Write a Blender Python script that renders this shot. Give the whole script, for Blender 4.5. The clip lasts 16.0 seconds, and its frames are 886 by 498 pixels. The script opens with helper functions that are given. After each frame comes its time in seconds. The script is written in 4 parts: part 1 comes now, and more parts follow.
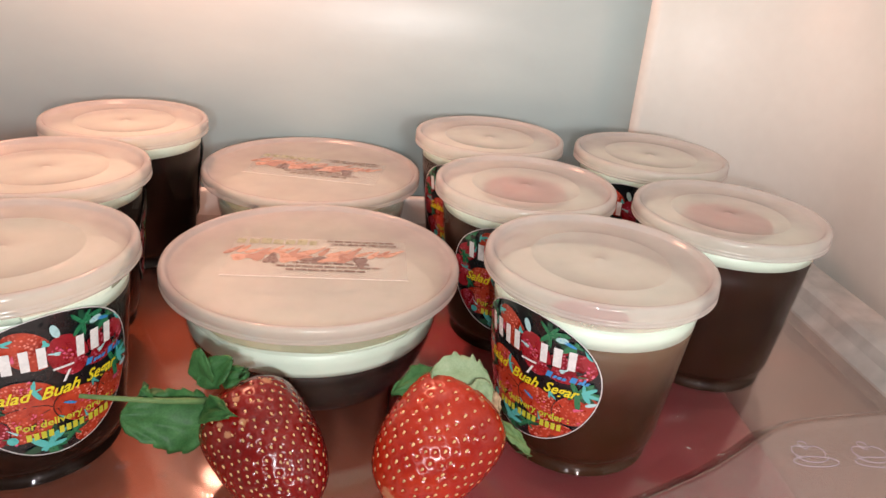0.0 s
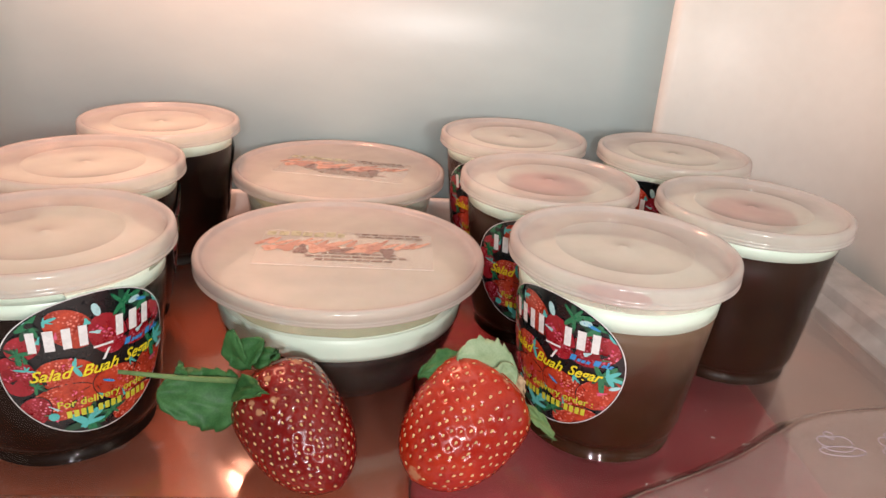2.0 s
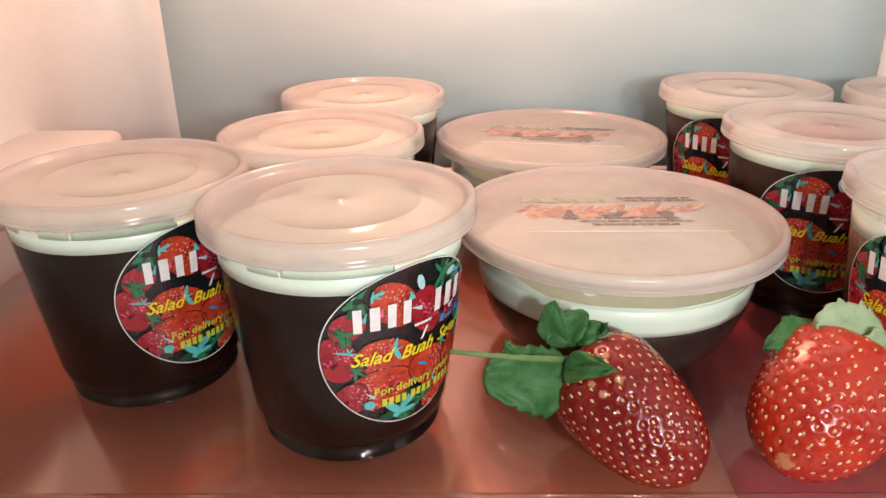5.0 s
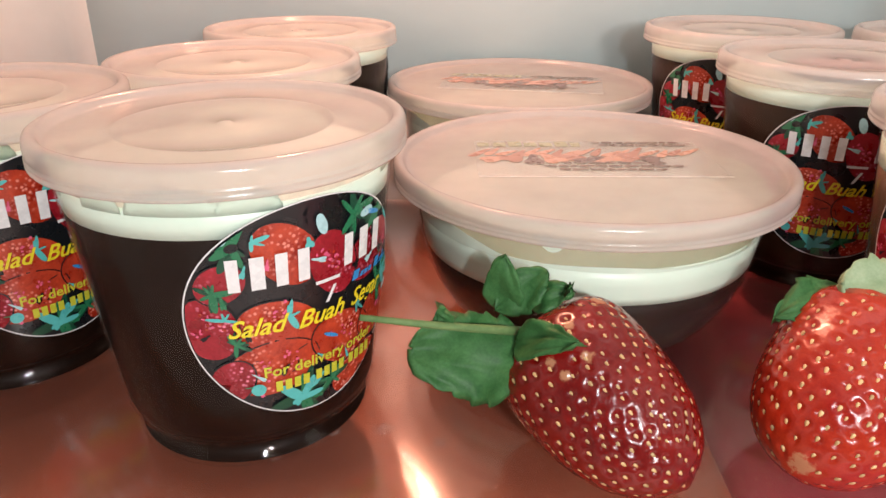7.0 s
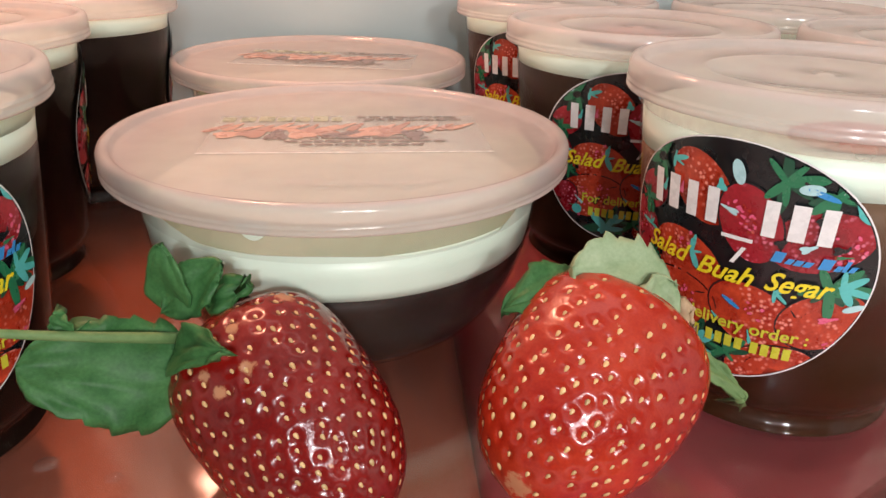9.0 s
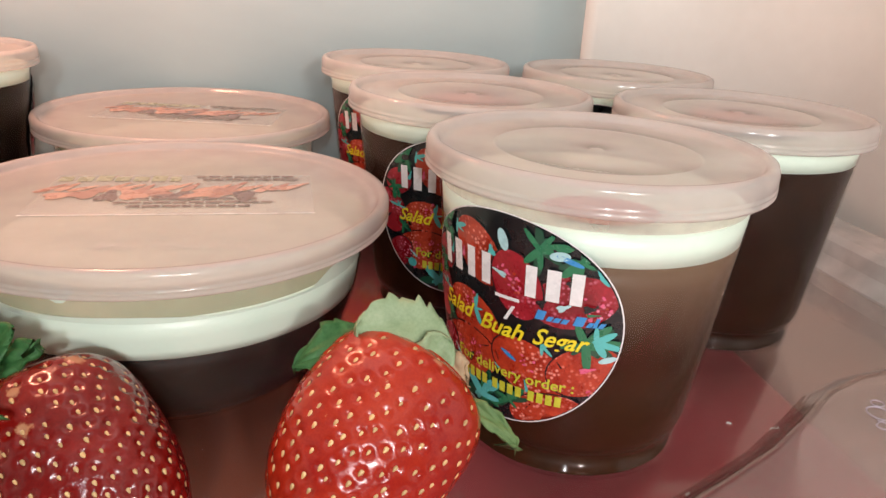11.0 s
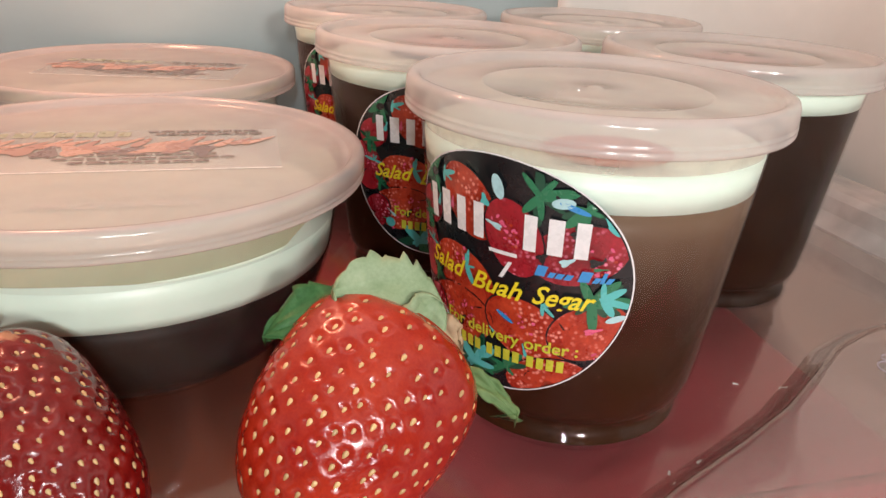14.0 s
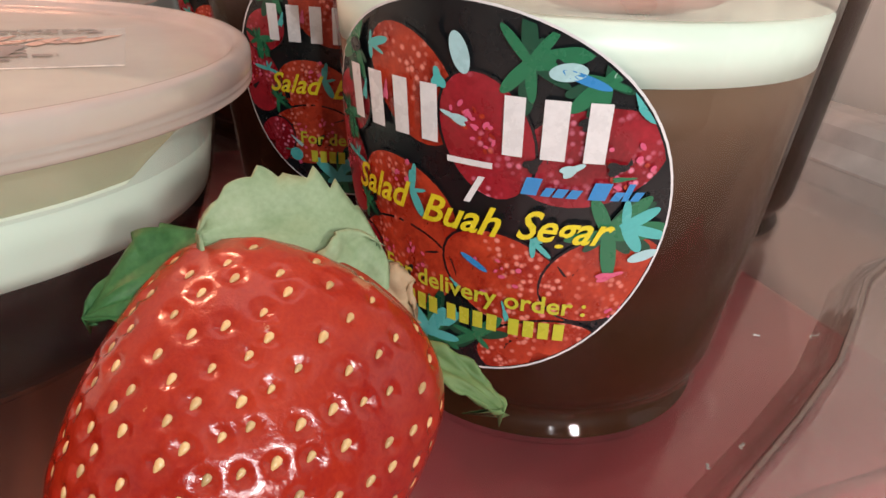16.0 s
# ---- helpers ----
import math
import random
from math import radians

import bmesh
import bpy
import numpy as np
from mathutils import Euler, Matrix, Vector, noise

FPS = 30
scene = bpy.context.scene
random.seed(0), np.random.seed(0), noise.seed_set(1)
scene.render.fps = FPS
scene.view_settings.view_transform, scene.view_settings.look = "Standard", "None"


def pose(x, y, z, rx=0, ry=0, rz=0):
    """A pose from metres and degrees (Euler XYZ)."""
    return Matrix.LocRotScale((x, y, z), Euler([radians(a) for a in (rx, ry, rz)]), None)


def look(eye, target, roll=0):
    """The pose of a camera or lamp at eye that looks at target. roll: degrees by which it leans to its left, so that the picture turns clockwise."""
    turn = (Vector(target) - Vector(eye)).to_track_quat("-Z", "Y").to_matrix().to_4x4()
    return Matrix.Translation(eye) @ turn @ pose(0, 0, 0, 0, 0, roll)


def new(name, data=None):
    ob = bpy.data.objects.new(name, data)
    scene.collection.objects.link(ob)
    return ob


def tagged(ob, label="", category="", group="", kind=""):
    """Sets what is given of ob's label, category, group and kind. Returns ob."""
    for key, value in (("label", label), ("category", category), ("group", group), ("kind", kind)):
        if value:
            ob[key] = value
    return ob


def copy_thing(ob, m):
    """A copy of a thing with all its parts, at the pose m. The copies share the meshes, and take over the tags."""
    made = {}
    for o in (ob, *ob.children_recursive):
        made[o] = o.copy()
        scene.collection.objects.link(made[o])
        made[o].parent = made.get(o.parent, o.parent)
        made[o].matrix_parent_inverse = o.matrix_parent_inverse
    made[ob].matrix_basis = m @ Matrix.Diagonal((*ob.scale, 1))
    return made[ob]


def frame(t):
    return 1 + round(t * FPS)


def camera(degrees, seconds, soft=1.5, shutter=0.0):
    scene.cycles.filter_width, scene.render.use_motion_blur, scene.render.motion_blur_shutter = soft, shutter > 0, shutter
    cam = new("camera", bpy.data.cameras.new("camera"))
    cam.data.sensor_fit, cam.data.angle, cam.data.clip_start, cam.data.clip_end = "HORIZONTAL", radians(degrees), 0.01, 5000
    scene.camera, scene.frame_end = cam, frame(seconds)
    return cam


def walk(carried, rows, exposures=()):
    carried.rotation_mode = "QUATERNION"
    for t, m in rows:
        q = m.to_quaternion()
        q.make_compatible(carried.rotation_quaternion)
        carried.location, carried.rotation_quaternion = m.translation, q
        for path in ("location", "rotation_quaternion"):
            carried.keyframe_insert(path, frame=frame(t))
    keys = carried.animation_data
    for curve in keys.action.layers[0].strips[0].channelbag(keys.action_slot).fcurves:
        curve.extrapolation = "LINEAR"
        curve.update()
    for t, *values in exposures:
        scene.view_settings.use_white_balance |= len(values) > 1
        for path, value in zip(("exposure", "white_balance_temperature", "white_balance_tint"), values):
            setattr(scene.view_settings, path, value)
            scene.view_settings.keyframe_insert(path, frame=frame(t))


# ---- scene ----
cam = camera(63.4, 16.0)
PATH = [
    (0.0, 0.0216, 0.0055, 0.1789, 66.27, -4.45, 2.46),
    (0.5, 0.0250, 0.0057, 0.1732, 66.52, -4.26, 2.63),
    (1.0, 0.0260, -0.0068, 0.1765, 67.27, -3.85, 3.93),
    (1.5, 0.0242, -0.0066, 0.1743, 67.21, -3.79, 4.09),
    (2.0, 0.0217, -0.0038, 0.1714, 67.53, -3.79, 4.17),
    (2.5, 0.0129, 0.0023, 0.1634, 67.18, -3.36, 5.46),
    (3.0, -0.0002, 0.0049, 0.1595, 68.59, -2.13, 6.05),
    (3.5, -0.0114, 0.0055, 0.1581, 68.79, -0.91, 6.78),
    (4.0, -0.0280, 0.0087, 0.1509, 68.31, -0.93, 8.67),
    (4.2, -0.0432, 0.0039, 0.1542, 68.01, 0.43, 7.61),
    (6.3, -0.0625, 0.0446, 0.1251, 65.85, 0.50, 8.77),
    (6.5, -0.0595, 0.0491, 0.1221, 65.68, 0.48, 8.41),
    (7.0, -0.0490, 0.0534, 0.1188, 66.06, -0.10, 7.17),
    (7.5, -0.0377, 0.0615, 0.1139, 65.85, -0.12, 6.07),
    (8.0, -0.0232, 0.0684, 0.1113, 66.08, -0.52, 4.39),
    (8.5, -0.0099, 0.0770, 0.1091, 66.25, -1.09, 1.93),
    (9.0, -0.0041, 0.0821, 0.1054, 66.05, -1.39, 0.77),
    (9.5, 0.0039, 0.0813, 0.1087, 66.69, -2.42, -1.22),
    (10.0, 0.0152, 0.0793, 0.1119, 67.24, -2.59, -2.91),
    (10.2, 0.0171, 0.0772, 0.1129, 67.70, -2.62, -3.17),
    (12.3, 0.0303, 0.0629, 0.1190, 69.64, -3.96, -5.82),
    (12.5, 0.0303, 0.0608, 0.1191, 69.38, -3.67, -5.48),
    (13.0, 0.0262, 0.0636, 0.1165, 69.10, -3.69, -5.31),
    (13.5, 0.0240, 0.0733, 0.1095, 67.81, -3.44, -4.96),
    (14.0, 0.0220, 0.0869, 0.1065, 66.86, -2.76, -7.14),
    (14.5, 0.0220, 0.1029, 0.1014, 65.98, -2.23, -11.04),
    (15.0, 0.0219, 0.1132, 0.0944, 64.06, -1.85, -12.37),
    (15.5, 0.0231, 0.1238, 0.0849, 62.47, -2.11, -13.34),
    (16.0, 0.0263, 0.1288, 0.0814, 64.40, -2.46, -14.36),
]
walk(cam, [(t, pose(x, y, z, rx, ry, rz)) for t, x, y, z, rx, ry, rz in PATH],
     [(0.0, 0.0), (4.0, 0.02), (6.3, 0.36), (7.0, 0.18), (8.0, 0.14), (8.5, 0.10), (9.5, 0.0), (14.5, 0.0), (16.0, -0.08)])

# ---- light ----
world = bpy.data.worlds.new("room")
scene.world = world
world.use_nodes = True
wb = world.node_tree.nodes["Background"]
wb.inputs[0].default_value = (1.0, 0.86, 0.78, 1)
wb.inputs[1].default_value = 0.13


def lamp(name, eye, target, power, size, colour):
    data = bpy.data.lights.new(name, "AREA")
    data.shape, data.size, data.energy, data.color = "DISK", size, power, colour
    ob = new(name, data)
    ob.matrix_world = look(eye, target)
    return ob


lamp("room_lamp", (0.14, -0.24, 0.20), (0.13, 0.3, 0.06), 1.28, 0.05, (1.0, 0.92, 0.88))
lamp("torch_lamp", (0.030, -0.13, 0.19), (0.10, 0.27, 0.03), 0.55, 0.014, (0.96, 0.97, 1.0))
bulb = lamp("warm_lamp", (-0.125, 0.360, 0.288), (-0.07, 0.30, 0.0), 0.72, 0.022, (1.0, 0.41, 0.26))
bulb.data.shape, bulb.data.size_y = "ELLIPSE", 0.075
lamp("fridge_lamp", (0.02, 0.28, 0.290), (0.02, 0.44, 0.08), 0.11, 0.20, (0.84, 1.0, 1.0))

# ---- materials ----


def mat(name):
    m = bpy.data.materials.new(name)
    m.use_nodes = True
    nt = m.node_tree
    return m, nt, nt.nodes["Principled BSDF"], nt.nodes["Material Output"]


def node(nt, kind, **ins):
    n = nt.nodes.new(kind)
    for key, value in ins.items():
        n.inputs[key.replace("_", " ")].default_value = value
    return n


def noisy(name, c1, c2, rough=0.5, scale=60.0, fine=600.0, bump=0.1, dist=0.0005, spec=0.5, coat=0.0, sss=0.0, radius=(0.01, 0.004, 0.002), metal=0.0, random_tint=0.0, scar=None, stretch=None, patches=(), patch_colour=(0.45, 0.24, 0.12)):
    """A surface that varies between two colours at two scales, with fine relief."""
    m, nt, p, out = mat(name)
    tc = nt.nodes.new("ShaderNodeTexCoord")
    a = node(nt, "ShaderNodeTexNoise", Scale=scale, Detail=5.0, Roughness=0.6)
    b = node(nt, "ShaderNodeTexNoise", Scale=fine, Detail=3.0)
    mixf = nt.nodes.new("ShaderNodeMath")
    mixf.operation = "MULTIPLY_ADD"
    mixf.inputs[1].default_value = 0.7
    ramp = nt.nodes.new("ShaderNodeValToRGB")
    ramp.color_ramp.elements[0].position, ramp.color_ramp.elements[1].position = 0.35, 0.75
    ramp.color_ramp.elements[0].color, ramp.color_ramp.elements[1].color = (*c1, 1), (*c2, 1)
    sc = nt.nodes.new("ShaderNodeMath")
    sc.operation = "MULTIPLY"
    sc.inputs[1].default_value = 0.3
    L = nt.links.new
    place = tc.outputs["Object"]
    if stretch:
        mp = nt.nodes.new("ShaderNodeMapping")
        mp.inputs["Scale"].default_value = stretch
        L(place, mp.inputs["Vector"])
        place = mp.outputs[0]
    L(place, a.inputs["Vector"]), L(place, b.inputs["Vector"])
    L(b.outputs[0], sc.inputs[0]), L(a.outputs[0], mixf.inputs[0]), L(sc.outputs[0], mixf.inputs[2])
    L(mixf.outputs[0], ramp.inputs[0])
    colour = ramp.outputs[0]
    if random_tint:
        info = nt.nodes.new("ShaderNodeObjectInfo")
        hsv = nt.nodes.new("ShaderNodeHueSaturation")
        mr = node(nt, "ShaderNodeMapRange", To_Min=1 - random_tint, To_Max=1 + random_tint)
        L(info.outputs["Random"], mr.inputs["Value"]), L(mr.outputs[0], hsv.inputs["Value"]), L(colour, hsv.inputs["Color"])
        colour = hsv.outputs[0]
    if scar:
        s1 = node(nt, "ShaderNodeTexNoise", Scale=330.0, Detail=4.0, Roughness=0.65)
        s2 = node(nt, "ShaderNodeMapRange", From_Min=scar[1], From_Max=scar[1] + 0.03)
        mx = nt.nodes.new("ShaderNodeMix")
        mx.data_type = "RGBA"
        mx.inputs["B"].default_value = (*scar[0], 1)
        L(tc.outputs["Object"], s1.inputs["Vector"]), L(s1.outputs[0], s2.inputs["Value"]), L(s2.outputs[0], mx.inputs["Factor"]), L(colour, mx.inputs["A"])
        colour = mx.outputs["Result"]
    for centre, radius in patches:
        gap = nt.nodes.new("ShaderNodeVectorMath")
        gap.operation = "DISTANCE"
        gap.inputs[1].default_value = centre
        rag = node(nt, "ShaderNodeTexNoise", Scale=420.0, Detail=4.0, Roughness=0.7)
        add = nt.nodes.new("ShaderNodeMath")
        add.operation = "MULTIPLY_ADD"
        add.inputs[1].default_value = radius * 2.6
        edge = node(nt, "ShaderNodeMapRange", From_Min=radius * 1.9, From_Max=radius * 2.3, To_Min=0.8, To_Max=0.0)
        mx = nt.nodes.new("ShaderNodeMix")
        mx.data_type = "RGBA"
        mx.inputs["B"].default_value = (*patch_colour, 1)
        L(tc.outputs["Object"], gap.inputs[0]), L(tc.outputs["Object"], rag.inputs["Vector"])
        L(rag.outputs[0], add.inputs[0]), L(gap.outputs["Value"], add.inputs[2]), L(add.outputs[0], edge.inputs["Value"])
        L(edge.outputs[0], mx.inputs["Factor"]), L(colour, mx.inputs["A"])
        colour = mx.outputs["Result"]
    L(colour, p.inputs["Base Color"])
    if bump:
        bn = node(nt, "ShaderNodeBump", Strength=bump, Distance=dist)
        L(mixf.outputs[0], bn.inputs["Height"]), L(bn.outputs[0], p.inputs["Normal"])
    rr = node(nt, "ShaderNodeMapRange", To_Min=rough * 0.75, To_Max=min(1.0, rough * 1.25))
    L(a.outputs[0], rr.inputs["Value"]), L(rr.outputs[0], p.inputs["Roughness"])
    p.inputs["Specular IOR Level"].default_value = spec
    p.inputs["Coat Weight"].default_value = coat
    p.inputs["Coat Roughness"].default_value = 0.06
    p.inputs["Metallic"].default_value = metal
    if sss:
        p.inputs["Subsurface Weight"].default_value = sss
        p.inputs["Subsurface Radius"].default_value = radius
        p.inputs["Subsurface Scale"].default_value = 1.0
    return m


def film(name, colour, milky, rough=0.12, gloss=0.9, see=(1, 1, 1), var=0.25, scale=45.0, bump=0.0):
    """Thin translucent plastic: part clear, part milky, with a glossy skin."""
    m, nt, p, out = mat(name)
    nt.nodes.remove(p)
    L = nt.links.new
    clear = nt.nodes.new("ShaderNodeBsdfTransparent")
    clear.inputs[0].default_value = (*see, 1)
    dif = nt.nodes.new("ShaderNodeBsdfDiffuse")
    dif.inputs[0].default_value = (*colour, 1)
    tra = nt.nodes.new("ShaderNodeBsdfTranslucent")
    tra.inputs[0].default_value = (*colour, 1)
    half = nt.nodes.new("ShaderNodeMixShader")
    half.inputs[0].default_value = 0.45
    L(dif.outputs[0], half.inputs[1]), L(tra.outputs[0], half.inputs[2])
    tc = nt.nodes.new("ShaderNodeTexCoord")
    n = node(nt, "ShaderNodeTexNoise", Scale=scale, Detail=5.0)
    L(tc.outputs["Object"], n.inputs["Vector"])
    mr = node(nt, "ShaderNodeMapRange", From_Min=0.3, From_Max=0.7, To_Min=max(0.0, milky - var * milky), To_Max=min(1.0, milky + var * milky))
    L(n.outputs[0], mr.inputs["Value"])
    body = nt.nodes.new("ShaderNodeMixShader")
    L(mr.outputs[0], body.inputs[0]), L(clear.outputs[0], body.inputs[1]), L(half.outputs[0], body.inputs[2])
    gl = nt.nodes.new("ShaderNodeBsdfGlossy")
    gl.inputs["Roughness"].default_value = rough
    fr = nt.nodes.new("ShaderNodeLayerWeight")
    fr.inputs["Blend"].default_value = 0.5
    sharp = nt.nodes.new("ShaderNodeMath")
    sharp.operation = "POWER"
    sharp.inputs[1].default_value = 4.5
    k = nt.nodes.new("ShaderNodeMath")
    k.operation = "MULTIPLY_ADD"
    k.inputs[1].default_value, k.inputs[2].default_value = 0.85 * gloss, 0.045 * gloss
    L(fr.outputs["Facing"], sharp.inputs[0]), L(sharp.outputs[0], k.inputs[0])
    skin = nt.nodes.new("ShaderNodeMixShader")
    L(k.outputs[0], skin.inputs[0]), L(body.outputs[0], skin.inputs[1]), L(gl.outputs[0], skin.inputs[2])
    if bump:
        n2 = node(nt, "ShaderNodeTexNoise", Scale=scale * 0.6, Detail=2.0)
        L(tc.outputs["Object"], n2.inputs["Vector"])
        bn = node(nt, "ShaderNodeBump", Strength=bump, Distance=0.002)
        L(n2.outputs[0], bn.inputs["Height"]), L(bn.outputs[0], gl.inputs["Normal"]), L(bn.outputs[0], fr.inputs["Normal"])
    L(skin.outputs[0], out.inputs["Surface"])
    return m


LID = film("milky_lid_plastic", (0.74, 0.70, 0.68), 0.63, rough=0.16, gloss=0.65, var=0.10)
CUP = film("clear_cup_plastic", (0.80, 0.76, 0.68), 0.003, rough=0.04, gloss=0.6)
BOWLP = film("clear_bowl_plastic", (0.82, 0.78, 0.70), 0.04, rough=0.07, gloss=1.0)
FOG = film("condensation", (0.82, 0.80, 0.70), 0.40, rough=0.3, gloss=0.5, var=0.5, scale=90.0)
TRAYP = film("clear_tray_plastic", (0.80, 0.60, 0.55), 0.05, rough=0.11, gloss=2.1, see=(0.93, 0.87, 0.84), bump=0.04)
FLANGEP = film("cloudy_flange_plastic", (0.86, 0.78, 0.75), 0.15, rough=0.07, gloss=1.5, see=(0.97, 0.93, 0.92))
# darker tint paints in the dark band that the curved step refracts
SLOPEP = film("curved_tray_plastic", (0.70, 0.60, 0.57), 0.10, rough=0.06, gloss=1.6, see=(0.90, 0.85, 0.83))
RIMP = film("frosted_rim_plastic", (0.84, 0.79, 0.76), 0.70, rough=0.2, gloss=0.8)
JELLY = noisy("chocolate_jelly", (0.0042, 0.0013, 0.0006), (0.0130, 0.0042, 0.0017), rough=0.45, scale=50, spec=0.1, bump=0.0)
# lighter copies of JELLY: lamplight on the right-hand cups put into their colour
LIT_JELLY = noisy("lit_jelly", (0.013, 0.0040, 0.0014), (0.032, 0.0100, 0.0036), rough=0.45, scale=50, spec=0.1, bump=0.0)
MILKY = noisy("milky_jelly", (0.024, 0.0072, 0.0018), (0.046, 0.0145, 0.0042), rough=0.45, scale=50, spec=0.1, bump=0.0)
CREAM = noisy("cream", (0.70, 0.86, 0.73), (0.78, 0.92, 0.80), rough=0.35, scale=80)
PULP = noisy("pink_fruit", (0.42, 0.16, 0.12), (0.60, 0.30, 0.24), rough=0.5, scale=70)
WALLM = noisy("fridge_liner", (0.48, 0.58, 0.59), (0.55, 0.65, 0.65), spec=0.4, rough=0.32, scale=6, fine=26, bump=0.11, dist=0.006, stretch=(1, 1, 2.6))
SIDEM = noisy("side_liner", (0.76, 0.77, 0.73), (0.83, 0.84, 0.80), rough=0.40, scale=9, fine=120, bump=0.1, dist=0.002)
WHITEP = noisy("white_plastic", (0.66, 0.66, 0.64), (0.74, 0.74, 0.72), rough=0.4, scale=30)
REDP = noisy("red_plastic", (0.68, 0.12, 0.18), (0.80, 0.20, 0.27), rough=0.4, scale=25)
# brown with the tray's warm reflected light put into the colour
WARMP = noisy("warm_lit_brown_plastic", (0.54, 0.17, 0.085), (0.66, 0.235, 0.125), rough=0.4, scale=25)
GREYP = noisy("grey_plastic", (0.68, 0.58, 0.55), (0.78, 0.69, 0.66), rough=0.5, scale=20)


def berry_flesh(name, c1, c2, scale, speck, speck_at):
    """Returns a maker of shiny dimpled strawberry skin with dry scars at given places."""
    def make(patches):
        return noisy(name, c1, c2, rough=0.22, scale=scale, fine=2000, bump=0.35, dist=0.0006, coat=0.25, spec=0.4, scar=(speck, speck_at), patches=patches, patch_colour=(0.46, 0.23, 0.12))
    return make


BERRY = berry_flesh("strawberry_flesh", (0.105, 0.003, 0.0032), (0.23, 0.008, 0.005), 110, (0.42, 0.20, 0.10), 0.70)
BERRY2 = berry_flesh("ripe_strawberry_flesh", (0.25, 0.007, 0.005), (0.46, 0.040, 0.011), 80, (0.55, 0.25, 0.12), 0.72)
SEED = noisy("strawberry_seed", (0.52, 0.33, 0.13), (0.76, 0.57, 0.30), rough=0.35, scale=400, coat=0.2, random_tint=0.25)
LEAF = noisy("sepal_green", (0.017, 0.082, 0.021), (0.068, 0.195, 0.062), rough=0.55, spec=0.3, scale=170, fine=1500, bump=0.4, dist=0.0004)
PALE = noisy("sepal_underside", (0.20, 0.29, 0.15), (0.34, 0.43, 0.27), rough=0.65, scale=160, fine=1500, bump=0.4, dist=0.0004)
STEM = noisy("green_stem", (0.09, 0.17, 0.06), (0.17, 0.26, 0.10), rough=0.6, scale=400, spec=0.3)
DRY = noisy("dry_stem", (0.35, 0.24, 0.14), (0.48, 0.36, 0.22), rough=0.7, scale=300)


def bleed(m, z0, z1, colour):
    """Cream that has seeped down into the jelly between two heights."""
    nt = m.node_tree
    p = nt.nodes["Principled BSDF"]
    old = p.inputs["Base Color"].links[0].from_socket
    tc = nt.nodes.new("ShaderNodeTexCoord")
    sep = nt.nodes.new("ShaderNodeSeparateXYZ")
    n = node(nt, "ShaderNodeTexNoise", Scale=55.0, Detail=3.0)
    add = nt.nodes.new("ShaderNodeMath")
    add.operation = "MULTIPLY_ADD"
    add.inputs[1].default_value = 0.010
    f = node(nt, "ShaderNodeMapRange", From_Min=z0, From_Max=z1)
    f.interpolation_type = "SMOOTHSTEP"
    mix = nt.nodes.new("ShaderNodeMix")
    mix.data_type = "RGBA"
    mix.inputs["B"].default_value = (*colour, 1)
    L = nt.links.new
    L(tc.outputs["Object"], sep.inputs[0]), L(tc.outputs["Object"], n.inputs["Vector"])
    L(n.outputs[0], add.inputs[0]), L(sep.outputs["Z"], add.inputs[2]), L(add.outputs[0], f.inputs["Value"])
    L(f.outputs[0], mix.inputs["Factor"]), L(old, mix.inputs["A"]), L(mix.outputs["Result"], p.inputs["Base Color"])


bleed(MILKY, 0.044, 0.074, (0.17, 0.105, 0.066))


def ink(name, c, rough=0.28):
    d = tuple(v * 0.8 for v in c)
    return noisy(name, d, c, rough=rough, scale=250, fine=1500, bump=0.02, coat=0.15)


def berry_ink(name, dark, mid, light):
    """Printed strawberry: a red ground with a fine dotted sheen."""
    m = noisy(name, dark, mid, rough=0.28, scale=170, fine=1500, bump=0.02, coat=0.15)
    nt = m.node_tree
    p = nt.nodes["Principled BSDF"]
    old = p.inputs["Base Color"].links[0].from_socket
    tc = nt.nodes.new("ShaderNodeTexCoord")
    vo = node(nt, "ShaderNodeTexVoronoi", Scale=900.0)
    big = node(nt, "ShaderNodeTexNoise", Scale=110.0, Detail=2.0)
    a = node(nt, "ShaderNodeMapRange", From_Min=0.20, From_Max=0.42, To_Min=1.0, To_Max=0.0)
    b = node(nt, "ShaderNodeMapRange", From_Min=0.47, From_Max=0.60, To_Min=0.0, To_Max=1.0)
    k = nt.nodes.new("ShaderNodeMath")
    k.operation = "MULTIPLY"
    mix = nt.nodes.new("ShaderNodeMix")
    mix.data_type = "RGBA"
    mix.inputs["B"].default_value = (*light, 1)
    L = nt.links.new
    L(tc.outputs["Object"], vo.inputs["Vector"]), L(tc.outputs["Object"], big.inputs["Vector"])
    L(vo.outputs["Distance"], a.inputs["Value"]), L(big.outputs[0], b.inputs["Value"])
    L(a.outputs[0], k.inputs[0]), L(b.outputs[0], k.inputs[1]), L(k.outputs[0], mix.inputs["Factor"])
    L(old, mix.inputs["A"]), L(mix.outputs["Result"], p.inputs["Base Color"])
    return m


INK_BLACK = ink("label_black", (0.008, 0.010, 0.012))
INK_RED = berry_ink("label_red", (0.24, 0.012, 0.006), (0.62, 0.075, 0.028), (0.78, 0.26, 0.20))
INK_DEEP = berry_ink("label_deep_red", (0.18, 0.006, 0.010), (0.45, 0.022, 0.040), (0.85, 0.26, 0.38))
INK_PINK = ink("label_pink", (0.75, 0.12, 0.24))
INK_GREEN = ink("label_green", (0.022, 0.19, 0.085))
INK_DARKLEAF = ink("label_dark_green", (0.010, 0.075, 0.040))
INK_TEAL = ink("label_teal", (0.10, 0.52, 0.50))
INK_PALE = ink("label_pale", (0.45, 0.72, 0.75))
